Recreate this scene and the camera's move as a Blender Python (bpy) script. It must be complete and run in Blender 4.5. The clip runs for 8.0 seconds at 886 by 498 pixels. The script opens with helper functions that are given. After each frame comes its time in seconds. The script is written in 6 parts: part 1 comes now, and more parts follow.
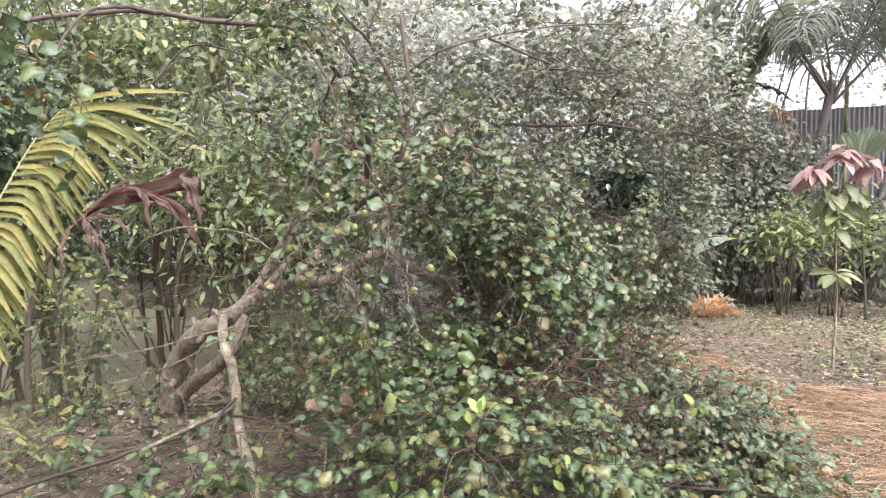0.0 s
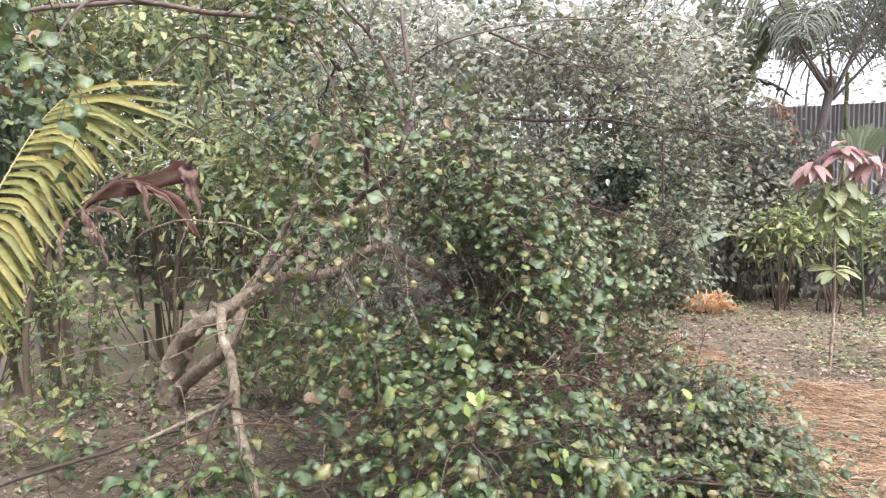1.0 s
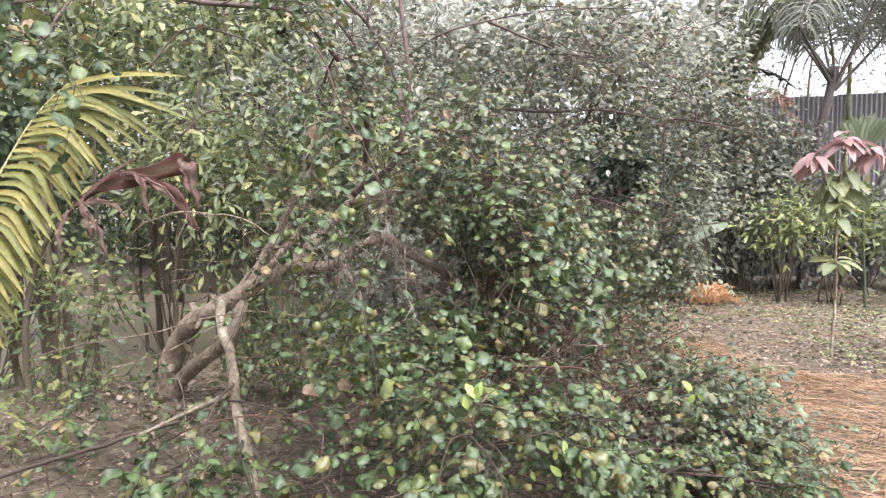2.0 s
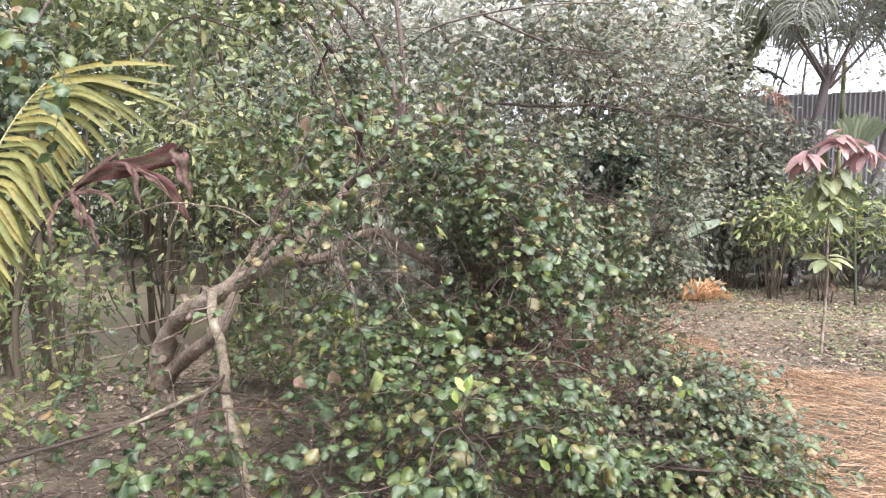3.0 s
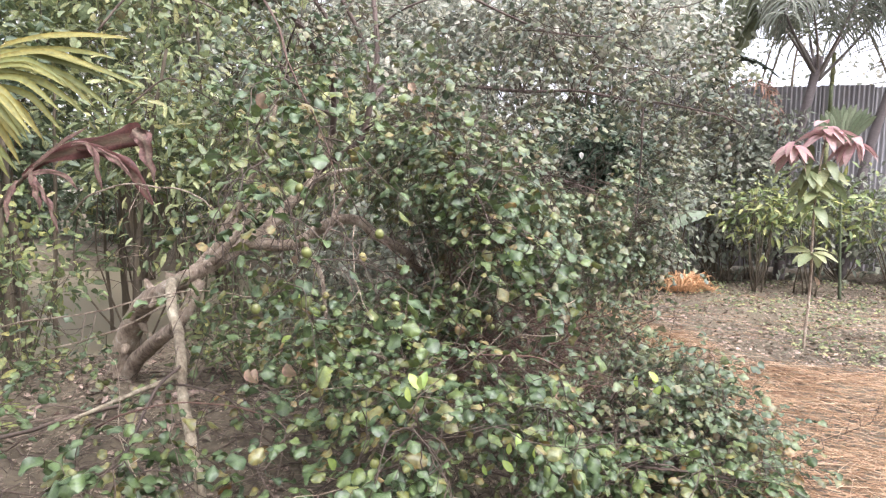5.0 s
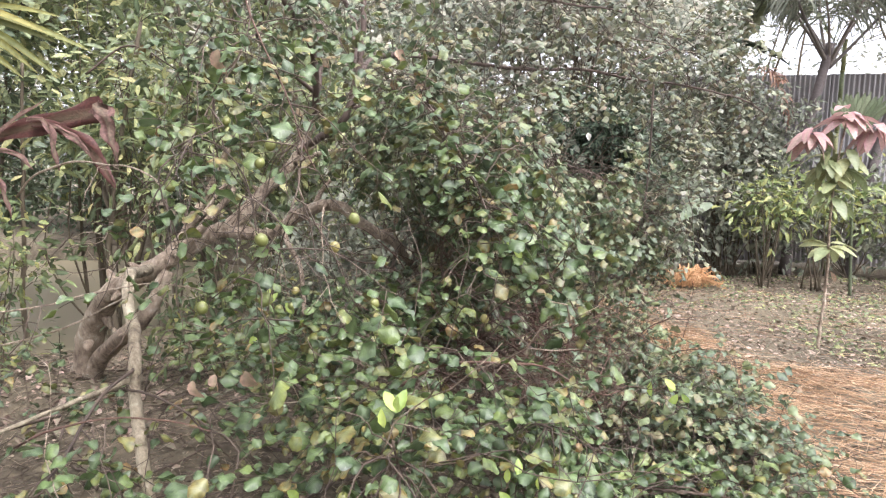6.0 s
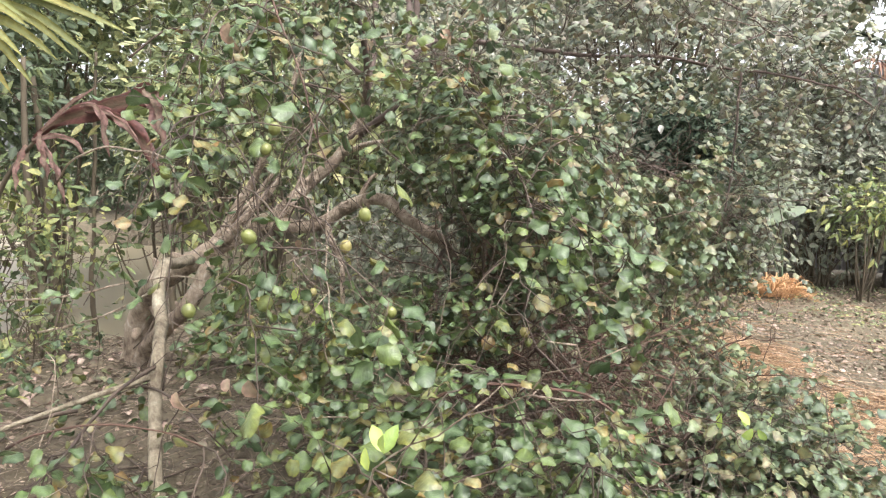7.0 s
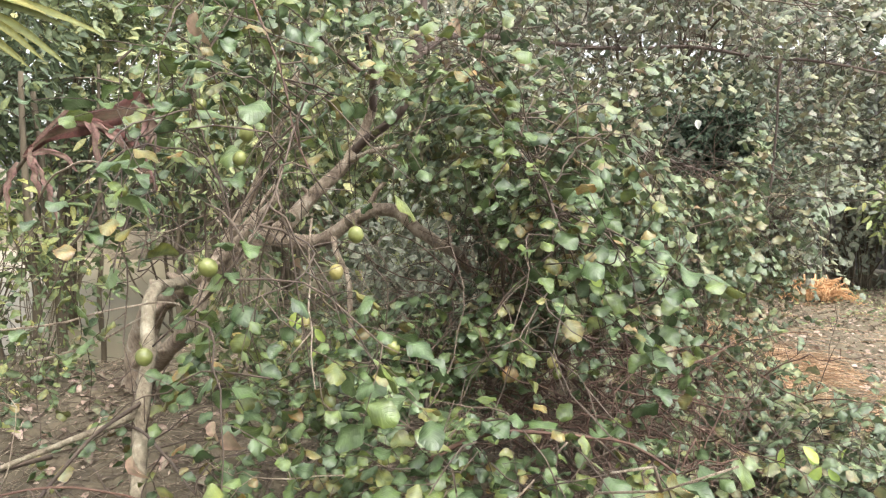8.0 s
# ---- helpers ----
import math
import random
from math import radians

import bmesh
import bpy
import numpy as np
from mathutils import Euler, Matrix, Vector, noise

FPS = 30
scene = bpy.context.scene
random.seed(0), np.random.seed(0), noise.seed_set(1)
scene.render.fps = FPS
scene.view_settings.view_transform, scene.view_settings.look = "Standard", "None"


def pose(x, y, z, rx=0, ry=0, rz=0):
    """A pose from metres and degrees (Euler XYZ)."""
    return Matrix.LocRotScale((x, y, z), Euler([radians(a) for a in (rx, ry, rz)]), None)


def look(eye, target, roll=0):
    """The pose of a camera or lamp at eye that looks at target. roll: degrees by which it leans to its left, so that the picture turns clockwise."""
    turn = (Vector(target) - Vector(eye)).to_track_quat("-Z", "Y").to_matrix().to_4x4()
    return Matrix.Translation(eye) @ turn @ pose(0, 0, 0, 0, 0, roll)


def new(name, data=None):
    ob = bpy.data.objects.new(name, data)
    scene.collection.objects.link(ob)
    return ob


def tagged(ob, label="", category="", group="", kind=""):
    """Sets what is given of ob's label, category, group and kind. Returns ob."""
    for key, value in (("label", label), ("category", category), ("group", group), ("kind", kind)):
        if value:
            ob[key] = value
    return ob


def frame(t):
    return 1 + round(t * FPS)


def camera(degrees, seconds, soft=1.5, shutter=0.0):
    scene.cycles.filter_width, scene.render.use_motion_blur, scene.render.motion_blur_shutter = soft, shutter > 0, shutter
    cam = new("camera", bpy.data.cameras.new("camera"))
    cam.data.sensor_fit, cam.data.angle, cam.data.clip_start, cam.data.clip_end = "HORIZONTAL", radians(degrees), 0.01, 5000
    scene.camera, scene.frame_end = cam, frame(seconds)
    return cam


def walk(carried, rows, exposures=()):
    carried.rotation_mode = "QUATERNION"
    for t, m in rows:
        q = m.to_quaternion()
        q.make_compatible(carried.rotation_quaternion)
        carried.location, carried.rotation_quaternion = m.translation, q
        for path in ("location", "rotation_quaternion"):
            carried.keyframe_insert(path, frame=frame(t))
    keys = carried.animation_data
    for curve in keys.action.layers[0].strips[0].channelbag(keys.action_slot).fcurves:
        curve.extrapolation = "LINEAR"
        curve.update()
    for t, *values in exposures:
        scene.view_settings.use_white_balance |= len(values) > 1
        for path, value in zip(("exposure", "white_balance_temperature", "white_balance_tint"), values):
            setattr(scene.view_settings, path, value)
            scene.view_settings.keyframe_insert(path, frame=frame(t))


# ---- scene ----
cam = camera(68.8, 8.0, soft=1.25)
PATH = [
    (0, (0.753, -1.122, 1.511), (0.385, 0.841, 1.391), -1.0),
    (0.5, (0.755, -1.129, 1.51), (0.393, 0.834, 1.391), -0.9),
    (1, (0.75, -1.122, 1.507), (0.386, 0.84, 1.371), -0.7),
    (1.5, (0.754, -1.112, 1.506), (0.38, 0.848, 1.358), -1.0),
    (3, (0.765, -1.101, 1.502), (0.415, 0.86, 1.323), -0.2),
    (3.5, (0.786, -1.097, 1.502), (0.406, 0.859, 1.338), -0.8),
    (4, (0.812, -1.074, 1.496), (0.429, 0.882, 1.333), -0.1),
    (4.5, (0.838, -1.045, 1.479), (0.456, 0.911, 1.31), 0.3),
    (4.7, (0.845, -1.019, 1.484), (0.496, 0.94, 1.278), 0.1),
    (5.8, (0.794, -0.657, 1.449), (0.515, 1.312, 1.229), 1.5),
    (6, (0.805, -0.591, 1.435), (0.498, 1.371, 1.198), 1.1),
    (6.5, (0.868, -0.433, 1.43), (0.383, 1.497, 1.226), 2.4),
    (7, (0.886, -0.303, 1.427), (0.352, 1.607, 1.17), 2.2),
    (7.5, (0.835, -0.128, 1.435), (0.347, 1.799, 1.216), 1.6),
    (8, (0.832, -0.022, 1.429), (0.235, 1.871, 1.188), 0.6),
]
walk(cam, [(t, look(eye, target, roll)) for t, eye, target, roll in PATH], [(0.0, 2.15, 6130, 19), (4.4, 2.24, 6060, 20), (6.0, 2.27, 6190, 18), (8.0, 2.33, 6470, 11)])

# ---- light ----
world = bpy.data.worlds.new("overcast_sky")
world.use_nodes = True
scene.world = world
wn, wl = world.node_tree.nodes, world.node_tree.links
sky = wn.new("ShaderNodeTexSky")
sky.sky_type = "NISHITA"
sky.sun_disc = False
sky.sun_elevation = radians(58)
sky.sun_rotation = radians(135)
sky.dust_density = 4.0
sky.air_density = 1.0
sky.ozone_density = 0.6
grey = wn.new("ShaderNodeHueSaturation")
grey.inputs["Saturation"].default_value = 0.25
wl.new(sky.outputs[0], grey.inputs["Color"])
wl.new(grey.outputs[0], wn["Background"].inputs["Color"])
wn["Background"].inputs["Strength"].default_value = 0.15

sun_data = bpy.data.lights.new("sun", "SUN")
sun_data.energy = 0.8
sun_data.angle = radians(75)
sun_data.color = (1.0, 0.97, 0.92)
sun = new("sun", sun_data)
sun.matrix_world = look((4, -4, 12), (0, 0, 0))


# ---- materials ----
def node_mat(name):
    m = bpy.data.materials.new(name)
    m.use_nodes = True
    return m, m.node_tree.nodes, m.node_tree.links


def ramp_of(nodes, colours):
    r = nodes.new("ShaderNodeValToRGB")
    el = r.color_ramp.elements
    while len(el) < len(colours):
        el.new(0.5)
    for e, (p, c) in zip(el, colours):
        e.position, e.color = p, (*c, 1)
    return r


def piece_random(nodes, links):
    """One random number for each piece, whether joined or an object of its own."""
    g, o = nodes.new("ShaderNodeNewGeometry"), nodes.new("ShaderNodeObjectInfo")
    a = nodes.new("ShaderNodeMath")
    a.operation = "ADD"
    f = nodes.new("ShaderNodeMath")
    f.operation = "FRACT"
    links.new(g.outputs["Random Per Island"], a.inputs[0])
    links.new(o.outputs["Random"], a.inputs[1])
    links.new(a.outputs[0], f.inputs[0])
    return f.outputs[0]


def dull(c, by=0.14):
    """A leaf colour with air haze mixed in: greyer, red and blue raised."""
    grey_value = 0.3 * c[0] + 0.55 * c[1] + 0.15 * c[2]
    return tuple((v + (grey_value - v) * by) * m for v, m in zip(c, (1.16, 0.99, 1.16)))


def leaf_material(name, colours, rough=0.4, thin=0.25, spots=0.35, spec=0.5, greyed=True):
    m, n, k = node_mat(name)
    b, out = n["Principled BSDF"], n["Material Output"]
    r = ramp_of(n, [(p, dull(c) if greyed else c) for p, c in colours])
    k.new(piece_random(n, k), r.inputs[0])
    geo = n.new("ShaderNodeNewGeometry")
    noise_a = n.new("ShaderNodeTexNoise")
    noise_a.inputs["Scale"].default_value = 55
    noise_a.inputs["Detail"].default_value = 4
    k.new(geo.outputs["Position"], noise_a.inputs["Vector"])
    tone = ramp_of(n, [(0.35, (1 - spots, 1 - spots, 1 - spots)), (0.65, (1 + spots, 1 + spots, 1 + spots * 0.8))])
    k.new(noise_a.outputs["Fac"], tone.inputs[0])
    mul = n.new("ShaderNodeMix")
    mul.data_type, mul.blend_type = "RGBA", "MULTIPLY"
    mul.inputs["Factor"].default_value = 1.0
    k.new(r.outputs[0], mul.inputs["A"])
    k.new(tone.outputs[0], mul.inputs["B"])
    rib = n.new("ShaderNodeAttribute")
    rib.attribute_name = "rib"
    pale = n.new("ShaderNodeMix")
    pale.data_type, pale.blend_type = "RGBA", "MIX"
    pale.inputs["B"].default_value = (0.26, 0.34, 0.19, 1)
    power = n.new("ShaderNodeMath")
    power.operation = "MULTIPLY"
    power.inputs[1].default_value = 0.3
    # side veins that run forward from the midrib
    run = n.new("ShaderNodeAttribute")
    run.attribute_name = "run"
    slant = n.new("ShaderNodeMath")
    slant.operation = "MULTIPLY_ADD"
    slant.inputs[1].default_value = 0.30
    k.new(rib.outputs["Fac"], slant.inputs[0])
    k.new(run.outputs["Fac"], slant.inputs[2])
    wave = n.new("ShaderNodeMath")
    wave.operation = "MULTIPLY"
    wave.inputs[1].default_value = 44.0
    k.new(slant.outputs[0], wave.inputs[0])
    vein = n.new("ShaderNodeMath")
    vein.operation = "SINE"
    k.new(wave.outputs[0], vein.inputs[0])
    sharp = n.new("ShaderNodeMath")
    sharp.operation = "POWER"
    sharp.inputs[1].default_value = 6.0
    lift = n.new("ShaderNodeMath")
    lift.operation = "MULTIPLY_ADD"
    lift.inputs[1].default_value, lift.inputs[2].default_value = 0.5, 0.5
    k.new(vein.outputs[0], lift.inputs[0])
    k.new(lift.outputs[0], sharp.inputs[0])
    both = n.new("ShaderNodeMath")
    both.operation = "MULTIPLY_ADD"
    both.inputs[1].default_value = 0.12
    k.new(sharp.outputs[0], both.inputs[0])
    k.new(rib.outputs["Fac"], both.inputs[2])
    k.new(both.outputs[0], power.inputs[0])
    k.new(power.outputs[0], pale.inputs["Factor"])
    k.new(mul.outputs["Result"], pale.inputs["A"])
    k.new(pale.outputs["Result"], b.inputs["Base Color"])
    b.inputs["Roughness"].default_value = rough
    b.inputs["Specular IOR Level"].default_value = spec
    bump = n.new("ShaderNodeBump")
    bump.inputs["Strength"].default_value = 0.55
    bump.inputs["Distance"].default_value = 0.006
    relief = n.new("ShaderNodeMath")
    relief.operation = "MULTIPLY_ADD"
    relief.inputs[1].default_value = -0.10
    k.new(sharp.outputs[0], relief.inputs[0])
    k.new(noise_a.outputs["Fac"], relief.inputs[2])
    k.new(relief.outputs[0], bump.inputs["Height"])
    k.new(bump.outputs[0], b.inputs["Normal"])
    tr = n.new("ShaderNodeBsdfTranslucent")
    k.new(pale.outputs["Result"], tr.inputs["Color"])
    mix = n.new("ShaderNodeMixShader")
    mix.inputs[0].default_value = thin
    k.new(b.outputs[0], mix.inputs[1])
    k.new(tr.outputs[0], mix.inputs[2])
    k.new(mix.outputs[0], out.inputs["Surface"])
    return m


def rough_material(name, colours, scale=12, rough=0.85, bump=0.5, stretch=(1, 1, 1), distance=0.01, blotch=1.5, metal=0.0, per_piece=0.0):
    """Bark, soil, wood: fine grain and large blotches in three tones."""
    m, n, k = node_mat(name)
    b = n["Principled BSDF"]
    geo = n.new("ShaderNodeNewGeometry")
    mapping = n.new("ShaderNodeMapping")
    mapping.inputs["Scale"].default_value = stretch
    k.new(geo.outputs["Position"], mapping.inputs["Vector"])
    fine, broad = n.new("ShaderNodeTexNoise"), n.new("ShaderNodeTexNoise")
    fine.inputs["Scale"].default_value, fine.inputs["Detail"].default_value = scale, 8
    fine.inputs["Roughness"].default_value = 0.7
    broad.inputs["Scale"].default_value, broad.inputs["Detail"].default_value = blotch, 5
    k.new(mapping.outputs[0], fine.inputs["Vector"])
    k.new(geo.outputs["Position"], broad.inputs["Vector"])
    add = n.new("ShaderNodeMix")
    add.data_type = "FLOAT"
    add.inputs["Factor"].default_value = 0.45
    k.new(fine.outputs["Fac"], add.inputs["A"])
    k.new(broad.outputs["Fac"], add.inputs["B"])
    value = add.outputs["Result"]
    if per_piece:
        mx = n.new("ShaderNodeMix")
        mx.data_type = "FLOAT"
        mx.inputs["Factor"].default_value = per_piece
        k.new(value, mx.inputs["A"])
        k.new(piece_random(n, k), mx.inputs["B"])
        value = mx.outputs["Result"]
    r = ramp_of(n, colours)
    k.new(value, r.inputs[0])
    k.new(r.outputs[0], b.inputs["Base Color"])
    b.inputs["Roughness"].default_value = rough
    b.inputs["Metallic"].default_value = metal
    bp = n.new("ShaderNodeBump")
    bp.inputs["Strength"].default_value = bump
    bp.inputs["Distance"].default_value = distance
    k.new(fine.outputs["Fac"], bp.inputs["Height"])
    k.new(bp.outputs[0], b.inputs["Normal"])
    return m


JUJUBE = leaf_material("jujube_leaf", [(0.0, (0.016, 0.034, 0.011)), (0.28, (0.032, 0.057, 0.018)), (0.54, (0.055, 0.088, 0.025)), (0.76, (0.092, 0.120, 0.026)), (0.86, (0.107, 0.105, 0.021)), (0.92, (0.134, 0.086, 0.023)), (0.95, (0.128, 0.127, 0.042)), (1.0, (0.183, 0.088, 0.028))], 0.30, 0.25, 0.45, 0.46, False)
# mid and far crown copies of the leaf, with air haze in their base colours
JUJUBE_MID = leaf_material("jujube_leaf_haze_paled", [(0.0, (0.032, 0.049, 0.030)), (0.28, (0.061, 0.086, 0.049)), (0.52, (0.099, 0.126, 0.062)), (0.72, (0.137, 0.155, 0.064)), (0.79, (0.131, 0.110, 0.049)), (0.90, (0.143, 0.106, 0.054)), (0.93, (0.148, 0.149, 0.093)), (0.97, (0.153, 0.110, 0.057)), (1.0, (0.185, 0.104, 0.065))], 0.35, 0.28, 0.40, 0.46, False)
JUJUBE_FAR = leaf_material("jujube_leaf_far_haze", [(0.0, (0.057, 0.082, 0.059)), (0.30, (0.103, 0.138, 0.086)), (0.58, (0.154, 0.190, 0.098)), (0.76, (0.190, 0.210, 0.086)), (0.84, (0.154, 0.146, 0.067)), (0.91, (0.149, 0.113, 0.070)), (0.95, (0.186, 0.204, 0.147)), (1.0, (0.204, 0.222, 0.162))], 0.46, 0.30, 0.35, 0.45)
YOUNG = leaf_material("young_leaf", [(0.0, (0.20, 0.36, 0.03)), (1.0, (0.34, 0.50, 0.04))], 0.45, 0.4, 0.15)
PALE_DRY = leaf_material("bleached_leaf", [(0.0, (0.62, 0.60, 0.58)), (1.0, (0.70, 0.68, 0.66))], 0.7, 0.2, 0.15, 0.2, False)
DRY = leaf_material("dry_leaf", [(0.0, (0.24, 0.16, 0.095)), (0.5, (0.34, 0.25, 0.15)), (1.0, (0.42, 0.32, 0.2))], 0.7, 0.2, 0.3, 0.2)
LITTER = leaf_material("leaf_litter", [(0.0, (0.084, 0.058, 0.044)), (0.5, (0.179, 0.122, 0.087)), (0.9, (0.286, 0.209, 0.147)), (1.0, (0.300, 0.240, 0.170))], 0.8, 0.1, 0.3, 0.2)
SHRUB = leaf_material("shrub_leaf", [(0.0, (0.037, 0.065, 0.024)), (0.5, (0.078, 0.121, 0.038)), (0.85, (0.167, 0.211, 0.050)), (1.0, (0.310, 0.324, 0.060))], 0.6, 0.35, 0.4, 0.18, True)
# dark copy of the shrub leaf: shade is put into its base colour
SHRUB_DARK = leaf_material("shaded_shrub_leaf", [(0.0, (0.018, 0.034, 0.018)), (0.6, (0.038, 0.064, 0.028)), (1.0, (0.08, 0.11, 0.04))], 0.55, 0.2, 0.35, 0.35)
# underwood and mid shrubs: haze put into paler, greyer base colours
UNDERWOOD = leaf_material("hazed_underwood_leaf", [(0.0, (0.088, 0.108, 0.082)), (0.5, (0.128, 0.154, 0.110)), (1.0, (0.216, 0.249, 0.156))], 0.65, 0.3, 0.35, 0.25)
MIDWOOD = leaf_material("hazed_shrub_leaf", [(0.0, (0.062, 0.099, 0.039)), (0.5, (0.139, 0.196, 0.063)), (0.85, (0.254, 0.316, 0.093)), (1.0, (0.329, 0.342, 0.100))], 0.5, 0.35, 0.35, 0.35)
# near-black leaf that paints the deep shade of the crown's gap
HOLLOW_SHADE = leaf_material("hollow_shade_leaf", [(0.0, (0.012, 0.020, 0.020)), (0.7, (0.026, 0.038, 0.037)), (1.0, (0.052, 0.068, 0.062))], 0.8, 0.08, 0.15, 0.02, False)
# far leaves paled and greyed: the air's haze is in this colour
FAR = leaf_material("hazed_far_leaf", [(0.0, (0.158, 0.200, 0.151)), (0.5, (0.279, 0.333, 0.230)), (1.0, (0.460, 0.496, 0.339))], 0.55, 0.38, 0.3, 0.4)
BRIGHT = leaf_material("bright_shrub_leaf", [(0.0, (0.074, 0.137, 0.026)), (0.5, (0.149, 0.226, 0.041)), (1.0, (0.280, 0.310, 0.049))], 0.45, 0.35, 0.35, 0.4)
FROND_RIB = leaf_material("frond_midrib", [(0.0, (0.30, 0.33, 0.10)), (1.0, (0.36, 0.38, 0.14))], 0.5, 0.05, 0.15)
FROND = leaf_material("yellowing_frond", [(0.0, (0.102, 0.125, 0.012)), (0.6, (0.156, 0.168, 0.016)), (1.0, (0.249, 0.224, 0.026))], 0.55, 0.25, 0.2, 0.25)
# palm leaf and stalk are paled and greyed to carry distance haze
PALM = leaf_material("palm_leaf", [(0.0, (0.085, 0.105, 0.08)), (1.0, (0.155, 0.175, 0.12))], 0.65, 0.25, 0.2, 0.2)
FAN = leaf_material("fan_leaf", [(0.0, (0.075, 0.115, 0.05)), (1.0, (0.125, 0.17, 0.08))], 0.55, 0.3, 0.2, 0.3)
PALM_TRUNK = rough_material("palm_bark", [(0.3, (0.060, 0.048, 0.045)), (0.55, (0.105, 0.088, 0.082)), (0.75, (0.17, 0.15, 0.14))], 20, 0.9, 0.6, (1, 1, 2.5), 0.01, 3)
PALM_DARK = leaf_material("palm_stalk", [(0.0, (0.075, 0.075, 0.053)), (1.0, (0.135, 0.128, 0.090))], 0.5, 0.05, 0.2)
DEAD_FROND = leaf_material("dead_frond", [(0.0, (0.051, 0.020, 0.013)), (1.0, (0.089, 0.038, 0.025))], 0.55, 0.06, 0.25, 0.3)
DRY_FROND = leaf_material("withered_strip", [(0.0, (0.109, 0.070, 0.049)), (1.0, (0.199, 0.136, 0.095))], 0.7, 0.1, 0.3, 0.2)
RUSTY = leaf_material("rusty_frond", [(0.0, (0.26, 0.15, 0.09)), (1.0, (0.42, 0.26, 0.16))], 0.7, 0.2, 0.2, 0.2)
BANANA = leaf_material("banana_leaf", [(0.0, (0.13, 0.19, 0.08)), (1.0, (0.20, 0.26, 0.12))], 0.4, 0.45, 0.15)
PINK = leaf_material("young_mango_leaf", [(0.0, (0.272, 0.140, 0.125)), (0.6, (0.344, 0.199, 0.175)), (1.0, (0.328, 0.213, 0.165))], 0.45, 0.3, 0.2)
EAR = leaf_material("elephant_ear_leaf", [(0.0, (0.090, 0.158, 0.068)), (1.0, (0.135, 0.217, 0.098))], 0.45, 0.35, 0.15)
DRY_LITTER = leaf_material("tan_litter", [(0.0, (0.05, 0.038, 0.028)), (0.35, (0.13, 0.095, 0.068)), (0.7, (0.25, 0.19, 0.135)), (1.0, (0.38, 0.31, 0.23))], 0.8, 0.1, 0.3, 0.2)
MANGO = leaf_material("mango_leaf", [(0.0, (0.12, 0.175, 0.055)), (1.0, (0.24, 0.285, 0.085))], 0.45, 0.3, 0.2)
ORANGE = leaf_material("orange_dead_leaf", [(0.0, (0.40, 0.215, 0.07)), (1.0, (0.62, 0.39, 0.14))], 0.7, 0.2, 0.25, 0.2)
STRAW = rough_material("straw", [(0.15, (0.165, 0.088, 0.045)), (0.45, (0.335, 0.195, 0.100)), (0.7, (0.460, 0.305, 0.175)), (0.9, (0.570, 0.440, 0.290))], 30, 0.7, 0.2, per_piece=0.7)
BARK = rough_material("pale_bark", [(0.38, (0.105, 0.078, 0.056)), (0.46, (0.235, 0.180, 0.130)), (0.55, (0.36, 0.292, 0.218)), (0.65, (0.52, 0.46, 0.37))], 38, 0.92, 1.0, (1, 1, 0.6), 0.03, 9)
# slightly browner bark tone for the hanging and lying branches
BARK_BROWN = rough_material("brown_bark", [(0.38, (0.111, 0.086, 0.056)), (0.46, (0.215, 0.178, 0.120)), (0.55, (0.305, 0.260, 0.183)), (0.65, (0.468, 0.419, 0.305))], 38, 0.92, 1.0, (1, 1, 0.6), 0.03, 9)
BARK_DARK = rough_material("dark_bark", [(0.3, (0.05, 0.036, 0.030)), (0.55, (0.10, 0.072, 0.058)), (0.75, (0.17, 0.13, 0.10))], 30, 0.85, 0.6, (1, 1, 0.4), 0.008, 4)
TWIG = rough_material("twig_bark", [(0.35, (0.031, 0.020, 0.015)), (0.5, (0.060, 0.042, 0.029)), (0.65, (0.126, 0.092, 0.065))], 40, 0.85, 0.3, blotch=3)
RED_TWIG = rough_material("red_twig_bark", [(0.35, (0.033, 0.016, 0.011)), (0.5, (0.066, 0.034, 0.022)), (0.65, (0.119, 0.066, 0.044))], 40, 0.85, 0.3, blotch=3)
STEM = rough_material("stem_bark", [(0.3, (0.046, 0.036, 0.024)), (0.55, (0.089, 0.071, 0.045)), (0.75, (0.167, 0.138, 0.086))], 20, 0.9, 0.6, (1, 1, 0.3), 0.008, 3)
SOIL = rough_material("soil", [(0.30, (0.038, 0.029, 0.019)), (0.48, (0.096, 0.077, 0.048)), (0.62, (0.167, 0.139, 0.088)), (0.72, (0.268, 0.232, 0.150))], 16, 0.95, 0.9, distance=0.03, blotch=0.7)
TIN = rough_material("weathered_tin", [(0.25, (0.140, 0.126, 0.122)), (0.5, (0.235, 0.224, 0.220)), (0.75, (0.335, 0.327, 0.324))], 5, 0.55, 0.15, (1, 1, 0.15), 0.004, 0.8, 0.35, 0.12)
FRUIT = leaf_material("jujube_fruit", [(0.0, (0.095, 0.135, 0.022)), (0.6, (0.140, 0.180, 0.030)), (1.0, (0.200, 0.200, 0.040))], 0.35, 0.1, 0.2)


